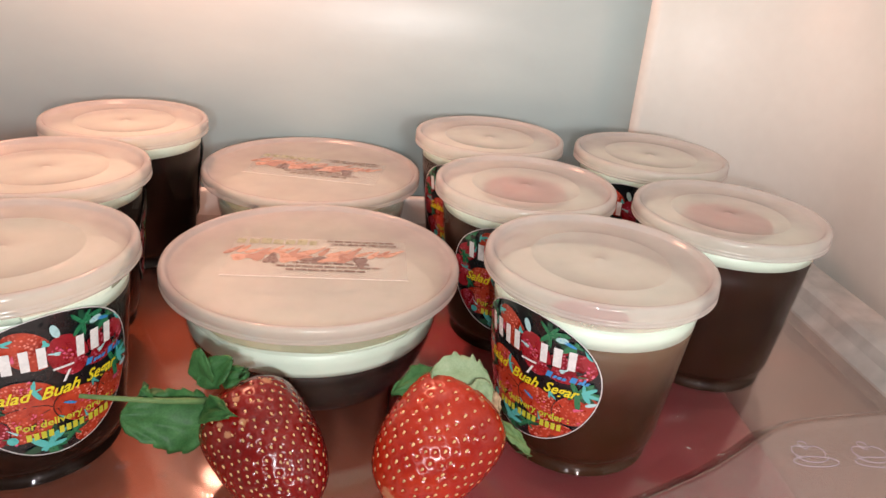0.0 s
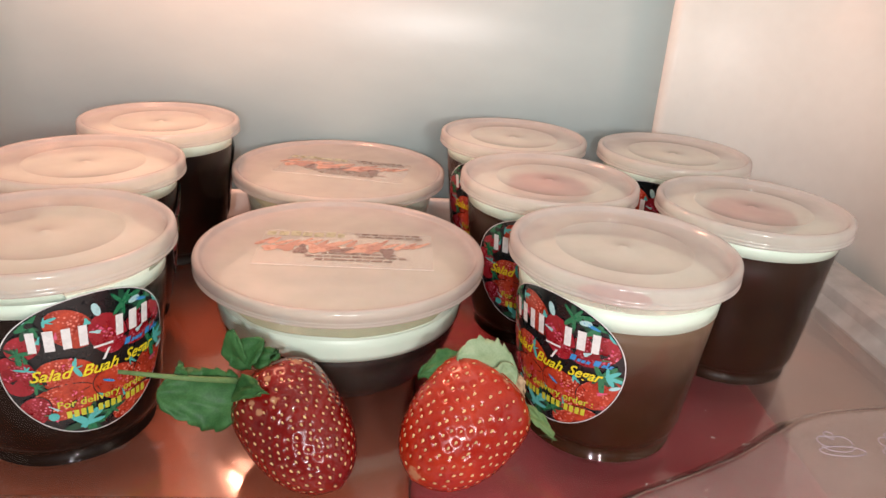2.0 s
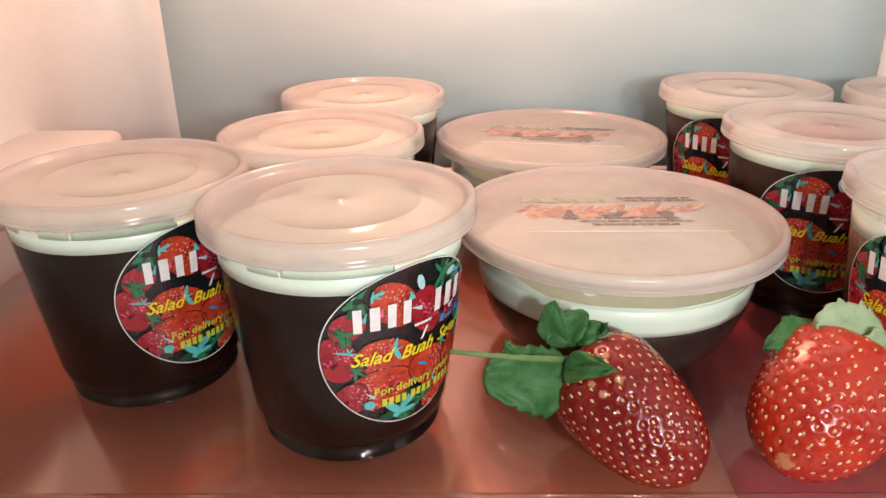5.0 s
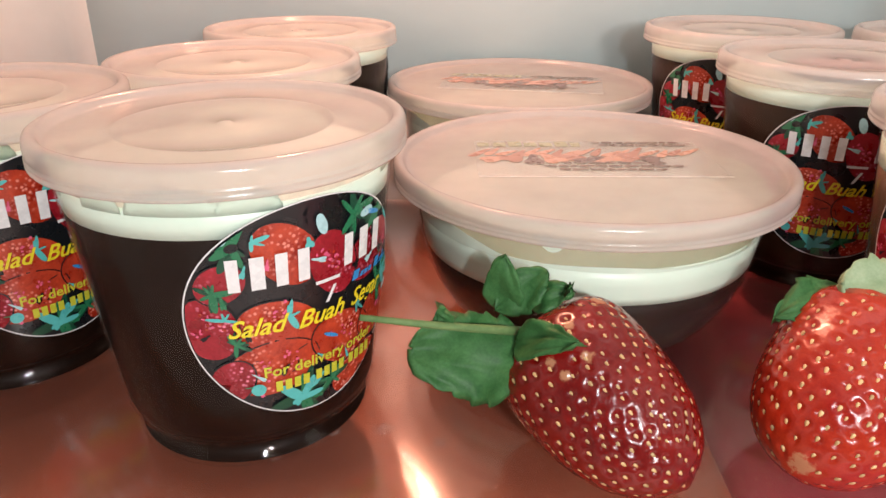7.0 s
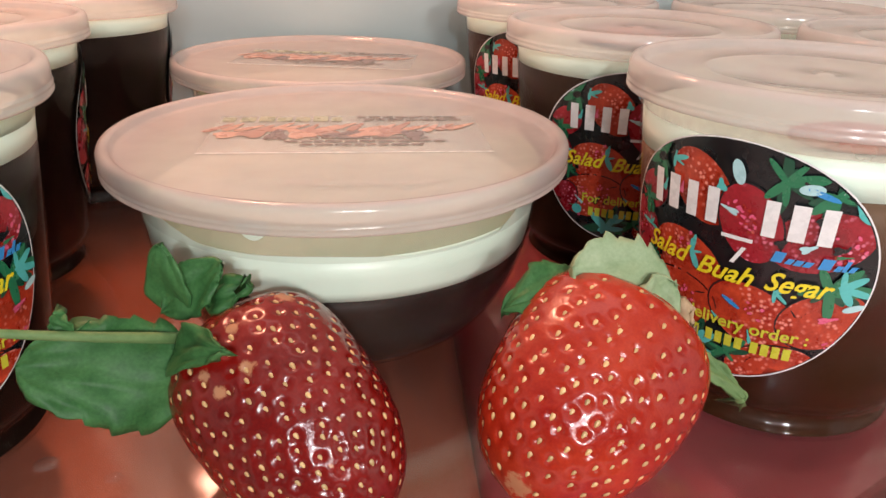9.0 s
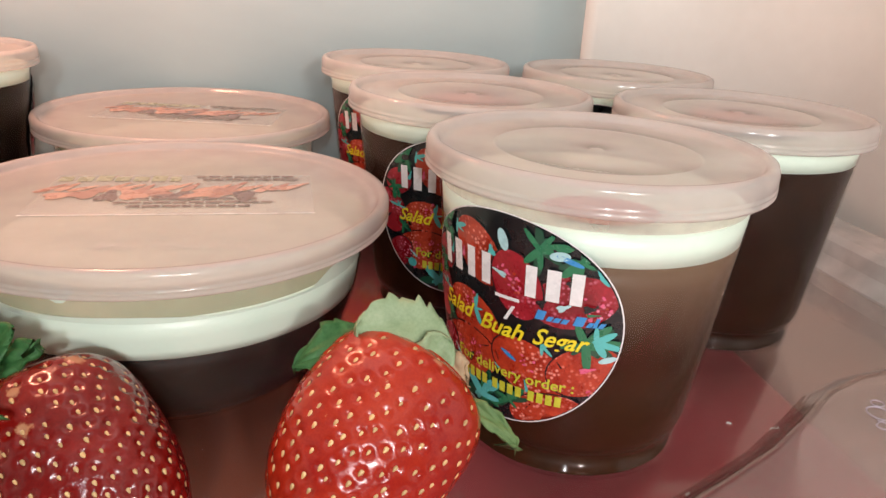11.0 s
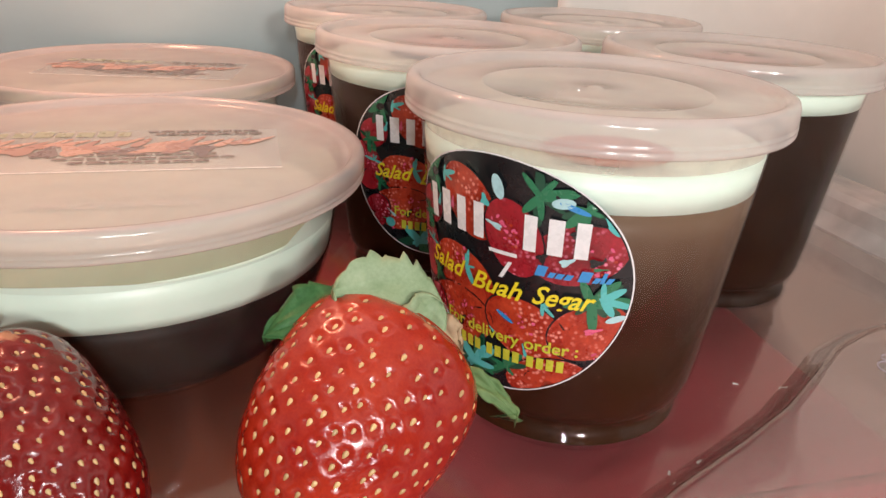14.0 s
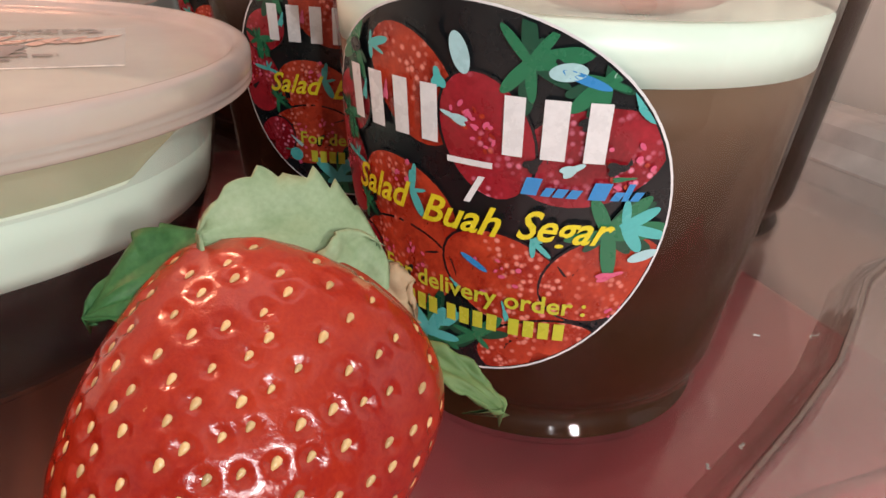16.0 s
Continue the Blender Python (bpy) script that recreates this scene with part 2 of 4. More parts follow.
INK_BLUE = ink("label_blue", (0.04, 0.28, 0.65))
INK_WHITE = ink("label_white", (0.85, 0.85, 0.85))
INK_YELLOW = ink("label_yellow", (0.85, 0.72, 0.03))
INK_LIME = ink("label_lime", (0.62, 0.62, 0.05))
INK_OLIVE = ink("label_olive", (0.36, 0.38, 0.24))
INK_FADED = ink("faded_orange", (0.56, 0.32, 0.23))
INK_RUST = ink("faded_rust", (0.42, 0.22, 0.16))
INK_BROWN = ink("faded_brown", (0.20, 0.13, 0.11))

# ---- mesh helpers ----


def part(name, bm, material, parent=None, label="", smooth=True):
    me = bpy.data.meshes.new(name)
    bm.normal_update()
    bm.to_mesh(me)
    bm.free()
    me.materials.append(material)
    if smooth:
        me.shade_smooth()
    ob = new(name, me)
    if parent:
        ob.parent = parent
    if label:
        ob["label"] = label
    return ob


def thing(name, label, category, group="", m=None):
    ob = new(name)
    tagged(ob, label, category, group)
    if m is not None:
        ob.matrix_world = m
    return ob


def lathe(profile, n=72, close=False):
    """A surface of revolution from (r, z) pairs."""
    bm = bmesh.new()
    rings = []
    for r, z in profile:
        if r < 1e-6:
            rings.append([bm.verts.new((0, 0, z))])
        else:
            rings.append([bm.verts.new((r * math.cos(a), r * math.sin(a), z)) for a in (2 * math.pi * i / n for i in range(n))])
    if close:
        rings.append(rings[0])
    for p, q in zip(rings, rings[1:]):
        for i in range(n):
            j = (i + 1) % n
            if len(p) == 1 and len(q) == 1:
                continue
            if len(p) == 1:
                bm.faces.new((p[0], q[i], q[j]))
            elif len(q) == 1:
                bm.faces.new((p[i], q[0], p[j]))
            else:
                bm.faces.new((p[i], q[i], q[j], p[j]))
    bmesh.ops.recalc_face_normals(bm, faces=bm.faces)
    return bm


def box(bm, lo, hi, bevel=0.0, m=None):
    r = bmesh.ops.create_cube(bm, size=1.0)
    vs = r["verts"]
    for v in vs:
        v.co = Vector([lo[i] + (v.co[i] + 0.5) * (hi[i] - lo[i]) for i in range(3)])
    if bevel:
        es = list({e for v in vs for e in v.link_edges})
        out = bmesh.ops.bevel(bm, geom=es, offset=bevel, segments=3, affect="EDGES", profile=0.5)
        vs = list({v for f in out["faces"] for v in f.verts} | {v for v in vs if v.is_valid})
    if m is not None:
        for v in vs:
            v.co = m @ v.co
    return bm


def tube(points, r, n=10, taper=None):
    bm = bmesh.new()
    rings = []
    pts = [Vector(p) for p in points]
    for k, p in enumerate(pts):
        d = (pts[min(k + 1, len(pts) - 1)] - pts[max(k - 1, 0)]).normalized()
        up = Vector((0, 0, 1)) if abs(d.z) < 0.9 else Vector((1, 0, 0))
        a = d.cross(up).normalized()
        b = a.cross(d)
        rk = r if taper is None else r * (1 + (taper - 1) * k / (len(pts) - 1))
        rings.append([bm.verts.new(p + (a * math.cos(t) + b * math.sin(t)) * rk) for t in (2 * math.pi * i / n for i in range(n))])
    for p, q in zip(rings, rings[1:]):
        for i in range(n):
            bm.faces.new((p[i], p[(i + 1) % n], q[(i + 1) % n], q[i]))
    bm.faces.new(rings[0]), bm.faces.new(rings[-1])
    bmesh.ops.recalc_face_normals(bm, faces=bm.faces)
    return bm


def extrude_outline(pts, z0, z1, bevel=0.0):
    bm = bmesh.new()
    f = bm.faces.new([bm.verts.new((x, y, z0)) for x, y in pts])
    r = bmesh.ops.extrude_face_region(bm, geom=[f])
    for v in r["geom"]:
        if isinstance(v, bmesh.types.BMVert):
            v.co.z = z1
    bmesh.ops.recalc_face_normals(bm, faces=bm.faces)
    if bevel:
        es = [e for e in bm.edges if all(abs(v.co.z - z1) < 1e-6 for v in e.verts)]
        bmesh.ops.bevel(bm, geom=es, offset=bevel, segments=4, affect="EDGES", profile=0.5)
    return bm


def words(text, size, shear=0.0, width=1.0):
    """The flat outline mesh of a text, as vertices and faces, centred on its left middle."""
    cu = bpy.data.curves.new("text", "FONT")
    cu.body, cu.size, cu.shear, cu.resolution_u, cu.offset = text, size, shear, 3, size * 0.018
    ob = bpy.data.objects.new("text", cu)
    scene.collection.objects.link(ob)
    dg = bpy.context.evaluated_depsgraph_get()
    me = bpy.data.meshes.new_from_object(ob.evaluated_get(dg))
    vs = [(v.co.x * width, v.co.y) for v in me.vertices]
    fs = [tuple(p.vertices) for p in me.polygons]
    bpy.data.objects.remove(ob)
    bpy.data.curves.remove(cu)
    bpy.data.meshes.remove(me)
    return vs, fs


# ---- the refrigerator ----
TURN = 7.5
FR = pose(-0.056, 0.440, 0, 0, 0, TURN)


def fr(u, w, z=0.0):
    """A point from metres along the back wall, forward of it (negative) and up."""
    return FR @ Vector((u, w, z))


def wall_strip(name, pts, z0, z1, material, thick=0.012, label=""):
    """A wall along an open outline, with thickness to its outside."""
    bm = bmesh.new()
    P = [Vector((x, y)) for x, y in pts]
    cols = []
    for k, p in enumerate(P):
        d = (P[min(k + 1, len(P) - 1)] - P[max(k - 1, 0)]).normalized()
        nrm = Vector((-d.y, d.x))
        o = p + nrm * thick
        cols.append([bm.verts.new((q.x, q.y, z)) for q, z in ((p, z0), (p, z1), (o, z1), (o, z0))])
    for a, b in zip(cols, cols[1:]):
        for i in range(4):
            bm.faces.new((a[i], b[i], b[(i + 1) % 4], a[(i + 1) % 4]))
    bm.faces.new(cols[0]), bm.faces.new(cols[-1])
    bmesh.ops.recalc_face_normals(bm, faces=bm.faces)
    ob = part(name, bm, material)
    tagged(ob, label, "wall", kind="structure")
    return ob


def arc(cx, cy, rx, ry, a0, a1, n=14):
    return [(cx + rx * math.cos(radians(a0 + (a1 - a0) * i / n)), cy + ry * math.sin(radians(a0 + (a1 - a0) * i / n))) for i in range(n + 1)]


def flat(pts):
    return [tuple(fr(u, w)[:2]) for u, w in pts]


U0, U1, UR = -0.230, 0.193, 0.285
wall_strip("wall_back", flat([(U0 + (U1 - U0) * i / 12, 0) for i in range(13)]), -0.075, 0.30, WALLM, label="pale grey-green glossy refrigerator back wall panel")
wall_strip("wall_right", flat([(U1 - 0.006, -0.0022)] + arc(UR - 0.098, -0.10, 0.098, 0.096, 86, 0) + [(UR + 0.004, -0.25), (UR + 0.01, -0.50)]), -0.075, 0.30, SIDEM, label="smooth off-white refrigerator side wall with rounded corner")
wall_strip("wall_left", flat([(U0 - 0.045, -0.50), (U0 - 0.040, -0.25)] + arc(U0 - 0.001, -0.04, 0.038, 0.037, 180, 94, 8) + [(U0 + 0.008, -0.0022)]), -0.075, 0.30, SIDEM, label="smooth off-white refrigerator side wall lit warm orange")
bm = box(bmesh.new(), (-0.36, -0.5, 0.30), (0.40, 0.03, 0.312), 0.0, FR)
tagged(part("ceiling", bm, SIDEM, smooth=False), "white refrigerator ceiling", "ceiling", kind="structure")
bm = box(bmesh.new(), (-0.36, -0.5, -0.087), (0.40, 0.03, -0.075), 0.0, FR)
tagged(part("floor", bm, GREYP, smooth=False), "grey plastic refrigerator floor below the shelf", "floor", kind="structure")

# the rail that carries the shelf on the left wall
bm = box(bmesh.new(), (U0 - 0.046, -0.40, 0.050), (U0 + 0.006, -0.066, 0.064), 0.006, FR)
tagged(part("shelf_rail", bm, WHITEP), "moulded white plastic shelf rail on the side wall", "shelf rail", kind="structure")

# the clear tray that everything stands on
tray = thing("shelf_tray", "clear glossy plastic shelf tray with a raised flange", "shelf tray")
FRONT = -0.268
bm = box(bmesh.new(), (-0.262, FRONT, 0.0045), (0.252, -0.012, 0.0075), 0.001, FR)
part("tray_base", bm, TRAYP, tray)
bm = box(bmesh.new(), (-0.262, FRONT - 0.006, -0.012), (0.279, FRONT, 0.0095), 0.002, FR)
part("front_rim", bm, TRAYP, tray)
bm = box(bmesh.new(), (-0.262, -0.012, 0.0), (0.200, -0.006, 0.024), 0.002, FR)
part("back_rim", bm, WHITEP, tray, "white plastic rim")
bm = bmesh.new()
ends = []
for w in (FRONT, -0.20, -0.14, -0.075):
    ends.append([bm.verts.new(fr(u, w, z)) for u, z in ((0.2525, 0.0), (0.2525, 0.0078), (0.2575, 0.0130), (0.2595, 0.0185), (0.2625, 0.0210), (0.2680, 0.0215), (0.2790, 0.0215), (0.2790, 0.0))])
for a, b in zip(ends, ends[1:]):
    for i in range(8):
        bm.faces.new((a[i], a[(i + 1) % 8], b[(i + 1) % 8], b[i]))
bm.faces.new(ends[0]), bm.faces.new(ends[-1])
bmesh.ops.recalc_face_normals(bm, faces=bm.faces)
part("side_rim", bm, RIMP, tray, "frosted plastic side rim", smooth=False)
CURVE = [(0.050, 0.166), (0.070, 0.178), (0.086, 0.189), (0.104, 0.200), (0.122, 0.212), (0.138, 0.2255), (0.152, 0.238), (0.166, 0.246), (0.185, 0.252), (0.206, 0.258), (0.226, 0.2625)]
bm = extrude_outline(CURVE + [(0.232, 0.215), (0.220, 0.190)], 0.0078, 0.0125, 0.002)
part("flange", bm, FLANGEP, tray, "cloudy raised flange")
bm = bmesh.new()
rows = []
for k, p in enumerate(CURVE):
    d = (Vector(CURVE[min(k + 1, len(CURVE) - 1)]) - Vector(CURVE[max(k - 1, 0)])).normalized()
    rows.append([bm.verts.new((p[0] - d.y * w, p[1] + d.x * w, z)) for w, z in ((-0.0005, 0.0128), (0.0010, 0.0122), (0.0028, 0.0100), (0.0045, 0.0084), (0.0062, 0.0079))])
for a, b in zip(rows, rows[1:]):
    for i in range(4):
        bm.faces.new((a[i], a[i + 1], b[i + 1], b[i]))
part("flange_slope", bm, SLOPEP, tray, "curved step of the tray")
part("flange_edge", tube([(x, y, 0.0124) for x, y in CURVE], 0.0006), TRAYP, tray)

def line_drawing(cx, cy, k, turn):
    """A small printed cupcake outline on the flange."""
    def loop(x, y, rx, ry, a0, a1):
        return [(x + rx * math.cos(radians(a0 + (a1 - a0) * i / 18)), y + ry * math.sin(radians(a0 + (a1 - a0) * i / 18))) for i in range(19)]
    m = pose(cx, cy, 0.0127, 0, 0, turn)
    for pts in (loop(0, -0.004, 0.011, 0.0035, 0, 360), loop(0, 0.0005, 0.008, 0.005, -170, -10), loop(-0.004, 0.003, 0.004, 0.004, 20, 250), loop(0.004, 0.003, 0.004, 0.004, -70, 160), loop(0, 0.0085, 0.0022, 0.002, 0, 360)):
        part("printed_line", tube([m @ Vector((x * k, y * k, 0)) for x, y in pts], 0.00015, 6), INK_LILAC, tray)


INK_LILAC = noisy("lilac_print", (0.44, 0.40, 0.48), (0.52, 0.47, 0.56), rough=0.5, scale=200)
line_drawing(0.1625, 0.2245, 0.80, 7)
line_drawing(0.1865, 0.2275, 0.80, 7)

# the red box stored under the tray, with two added boxes beside it
def make_box(label, lo, hi, material, turn):
    m = pose(0, 0, 0, 0, 0, turn)
    ob = thing("storage_box", label, "storage box")
    part("box_lid", box(bmesh.new(), (*lo, -0.026), (*hi, -0.008), 0.006, m), material, ob)
    part("box_body", box(bmesh.new(), (lo[0] + 0.006, lo[1] + 0.006, -0.075), (hi[0] - 0.006, hi[1] - 0.006, -0.0265), 0.006, m), material, ob)
    return ob


make_box("red plastic storage box below the clear tray", (0.0245, 0.130), (0.185, 0.410), REDP, 5)
# added pale box, only brightens the tray's right side; no real box there
make_box("added pale plastic box that brightens the clear tray from below", (0.1856, 0.150), (0.262, 0.410), GREYP, 5)
# added box; its orange-brown stands in for warm light reflected in the tray
make_box("added orange-brown box holding the clear tray's warm reflected colour", (-0.285, 0.150), (0.0240, 0.410), WARMP, 5)


# ---- the dessert cups ----
def cup_r(z):
    return 0.0302 + (z - 0.014) * (0.0363 - 0.0302) / 0.056


def on_cup(a, b, off):
    """A point of the label: a along the cup's girth, b up its side, off the surface."""
    z = 0.0472 + b * 0.985
    r = cup_r(z) + 0.0004 + off
    t = a / 0.0328
    return (r * math.cos(t), r * math.sin(t), z)


def put(bm, vs, fs, off):
    made = [bm.verts.new(on_cup(x, y, off)) for x, y in vs]
    for f in fs:
        try:
            bm.faces.new([made[i] for i in f])
        except ValueError:
            pass


def blob(bm, cx, cy, rx, ry, ang, off, points=0, amp=0.0, n=28, clip=0.0252):
    """A printed spot: an ellipse, or a star of leaves, kept inside the label."""
    vs = [(cx, cy)]
    for ring in (0.5, 1.0):
        for i in range(n):
            t = 2 * math.pi * i / n
            k = ring * (1 + amp * math.cos(points * t)) if points else ring
            x, y = rx * k * math.cos(t), ry * k * math.sin(t)
            c, s = math.cos(radians(ang)), math.sin(radians(ang))
            vs.append((cx + x * c - y * s, cy + x * s + y * c))
    vs = [(x * min(1, clip / max(1e-9, math.hypot(x, y))), y * min(1, clip / max(1e-9, math.hypot(x, y)))) for x, y in vs]
    fs = [(0, 1 + i, 1 + (i + 1) % n) for i in range(n)]
    fs += [(1 + i, 1 + n + i, 1 + n + (i + 1) % n, 1 + (i + 1) % n) for i in range(n)]
    put(bm, vs, fs, off)


def bar(bm, x0, y0, x1, y1, off, slant=0.0, n=6):
    vs, fs = [], []
    for i in range(n + 1):
        x = x0 + (x1 - x0) * i / n
        vs += [(x, y0), (x + slant, y1)]
        if i:
            fs.append((2 * i - 2, 2 * i, 2 * i + 1, 2 * i - 1))
    put(bm, vs, fs, off)


def make_label(cup):
    bm = bmesh.new()
    n, R = 72, 0.0257
    vs, fs = [(0, 0)], []
    for k in range(1, 9):
        vs += [(R * k / 8 * math.cos(2 * math.pi * i / n), R * k / 8 * math.sin(2 * math.pi * i / n)) for i in range(n)]
    fs += [(0, 1 + i, 1 + (i + 1) % n) for i in range(n)]
    for k in range(7):
        fs += [(1 + k * n + i, 1 + (k + 1) * n + i, 1 + (k + 1) * n + (i + 1) % n, 1 + k * n + (i + 1) % n) for i in range(n)]
    put(bm, vs, fs, 0.0001)
    label = part("label", bm, INK_BLACK, cup, "round printed label with strawberries on black")
    bm = bmesh.new()
    vs = [(r * math.cos(2 * math.pi * i / n), r * math.sin(2 * math.pi * i / n)) for r in (0.0255, 0.0258) for i in range(n)]
    put(bm, vs, [(i, n + i, n + (i + 1) % n, (i + 1) % n) for i in range(n)], 0.0002)
    part("label_edge", bm, INK_WHITE, label)
    rnd = random.Random(5)

    def piece(name, material, cx, cy, rx, ry, ang, off, points=0, amp=0.0):
        b = bmesh.new()
        blob(b, cx * 0.95, cy * 0.95, rx * 0.95, ry * 0.95, ang, off, points, amp)
        part(name, b, material, label)

    berries = [(-0.0062, 0.0155, 0.0085, 0.0058, 125), (0.0160, 0.0090, 0.0092, 0.0064, 20), (-0.0225, -0.0005, 0.0060, 0.0078, 10), (-0.0085, -0.0020, 0.0090, 0.0066, 160), (-0.0105, -0.0125, 0.0105, 0.0070, 10), (0.0075, -0.0105, 0.0098, 0.0068, 150), (0.0200, -0.0085, 0.0085, 0.0064, 30), (0.0125, -0.0215, 0.0090, 0.0052, 15), (-0.0195, -0.0150, 0.0064, 0.0046, 60), (0.0040, 0.0105, 0.0085, 0.0055, 110), (-0.0190, 0.0105, 0.0052, 0.0042, 40)]
    for k, (x, y, rx, ry, ang) in enumerate(berries):
        piece("printed_outline", INK_BLACK, x, y, rx + 0.00035, ry + 0.00035, ang, 0.00024 + 0.00002 * k)
        piece("printed_berry", INK_DEEP if k in (2, 8, 9, 10, 1) else INK_RED, x, y, rx, ry, ang, 0.00025 + 0.00002 * k)

    def leaves(name, material, x, y, r, ang, off, n, spread=300):
        """A tuft of pointed leaves at uneven angles and lengths."""
        for i in range(n):
            a = ang + spread * (i / n - 0.5) + rnd.uniform(-26, 26)
            ln = r * rnd.uniform(0.35, 0.75)
            piece(name, material, x + ln * 0.85 * math.cos(radians(a)), y + ln * 0.85 * math.sin(radians(a)), ln, ln * rnd.uniform(0.24, 0.42), a, off + 0.000004 * i, 2, 0.12)

    for x, y, r in ((0.0015, 0.0135, 0.0022), (0.0035, 0.0105, 0.0020), (0.0200, 0.0085, 0.0034), (-0.0225, 0.0005, 0.0034), (-0.0065, -0.0105, 0.0022), (0.0235, -0.0135, 0.0022), (-0.0085, 0.0030, 0.0022), (0.0060, -0.0095, 0.0036), (-0.0120, -0.0125, 0.0040)):
        for i in range(13):
            a, d = rnd.uniform(0, 6.28), r * math.sqrt(rnd.random())
            piece("printed_highlight", INK_PINK if i % 3 else INK_RED, x + d * math.cos(a), y + d * math.sin(a), rnd.uniform(0.0002, 0.0006), rnd.uniform(0.0002, 0.0004), rnd.uniform(0, 180), 0.00057 + 0.000001 * i)
    for x, y, r, ang in ((-0.0160, 0.0190, 0.0048, 200), (0.0085, 0.0205, 0.0050, 20), (0.0195, -0.0010, 0.0058, 10), (-0.0040, -0.0220, 0.0062, 60), (0.0035, -0.0205, 0.0040, 120), (-0.0205, 0.0085, 0.0034, 170), (0.0165, 0.0190, 0.0036, 320), (-0.0175, -0.0045, 0.0030, 30)):
        leaves("printed_leaf", INK_DARKLEAF, x, y, r * 0.9, ang + 25, 0.00059, 6)
        leaves("printed_leaf", INK_GREEN, x, y, r, ang, 0.00062, 5)
    for x, y, r, ang in ((-0.0125, 0.0198, 0.0024, 30), (-0.0045, -0.0228, 0.0052, 90), (0.0215, 0.0000, 0.0046, 20), (-0.0190, 0.0020, 0.0026, 100), (-0.0065, 0.0005, 0.0030, 60), (-0.0010, -0.0200, 0.0034, 140), (0.0205, 0.0160, 0.0024, 60), (0.0105, -0.0030, 0.0026, 0)):
        leaves("printed_sepal", INK_TEAL, x, y, r, ang, 0.00065, 4, 200)
    for x, y, rx, ry, ang in ((0.0008, 0.0208, 0.0026, 0.0011, 105), (0.0125, 0.0198, 0.0020, 0.0011, 10), (-0.0178, 0.0205, 0.0012, 0.0008, 20), (0.0245, -0.0045, 0.0020, 0.0008, 20)):
        piece("printed_petal", INK_PALE, x, y, rx, ry, ang, 0.00068)
    for x, y, rx, ry, ang in ((0.0145, 0.0190, 0.0028, 0.0006, 160), (0.0030, -0.0080, 0.0022, 0.0005, 150)):
        piece("printed_streak", INK_BLUE, x, y, rx, ry, ang, 0.00068)
    for k in range(36):
        t, q = rnd.uniform(0, 6.28), math.sqrt(rnd.random()) * 0.0245
        if q < 0.012:
            continue
        mt = (INK_GREEN, INK_TEAL, INK_BLACK, INK_BLACK, INK_PALE, INK_PINK)[k % 6]
        piece("printed_fleck", mt, q * math.cos(t), q * math.sin(t), rnd.uniform(0.0007, 0.0018), rnd.uniform(0.0003, 0.0009), rnd.uniform(0, 180), 0.00066 + 0.000002 * k, 3, 0.3)
    piece("printed_gap", INK_BLACK, -0.0160, 0.0190, 0.0013, 0.0010, 20, 0.00070)

    # the brand name, as plain upright blocks
    def block(x0, y0, x1, y1, slant=0.0):
        b = bmesh.new()
        bar(b, x0, y0, x1, y1, 0.0008, slant)
        part("brand_block", b, INK_WHITE, label)

    x = -0.0172
    for w in (0.0033, 0.0037, 0.0034, 0.0034):
        block(x + 0.0006, 0.0083, x + w - 0.0006, 0.0156)
        x += w + 0.0007
    block(-0.0007, 0.0062, 0.0048, 0.0070)
    block(0.0014, 0.0012, 0.0022, 0.0050, 0.0018)
    x = 0.0052
    for w in (0.0034, 0.0038, 0.0035):
        block(x + 0.0006, 0.0083, x + w - 0.0006, 0.0156)
        x += w + 0.0007
    yellow = bmesh.new()
    for text, x0, x1, y in (("Salad", -0.0180, -0.0062, -0.0024), ("Buah", -0.0048, 0.0062, -0.0030), ("Segar", 0.0078, 0.0192, -0.0026)):
        vs, fs = words(text, 0.0058, 0.42, 0.86)
        w = max(v[0] for v in vs)
        put(yellow, [(x0 + vx * (x1 - x0) / w, y + vy) for vx, vy in vs], fs, 0.00085)
    part("lettering", yellow, INK_YELLOW, label)
    x = 0.0081
    for i, w in enumerate((0.0022, 0.0013, 0.0015, 0.0015, 0.0024, 0.0013, 0.0009, 0.0013)):
        b = bmesh.new()
        bar(b, x, 0.0036, x + w * 0.8, 0.0048 + 0.0011 * (i in (0, 4, 6)), 0.00085, slant=0.0006)
        part("script_bar", b, INK_BLUE, label)
        x += w + (0.0009 if i == 3 else 0.0)
    lime = bmesh.new()
    vs, fs = words("For delivery order :", 0.0038, 0.0, 0.9)
    w = max(v[0] for v in vs)
    put(lime, [(-0.0122 + vx * 0.0297 / w, -0.0136 + vy) for vx, vy in vs], fs, 0.00085)
    part("lettering", lime, INK_LIME, label)
    x = -0.0099
    for group in (4, 4, 4):
        for i in range(group):
            b = bmesh.new()
            bar(b, x, -0.0179, x + 0.0014, -0.0152, 0.00085)
            part("number_bar", b, INK_LIME, label)
            x += 0.00197
        x += 0.0010
    piece("contact_dot", INK_TEAL, -0.0141, -0.0174, 0.0016, 0.0016, 0, 0.00085)


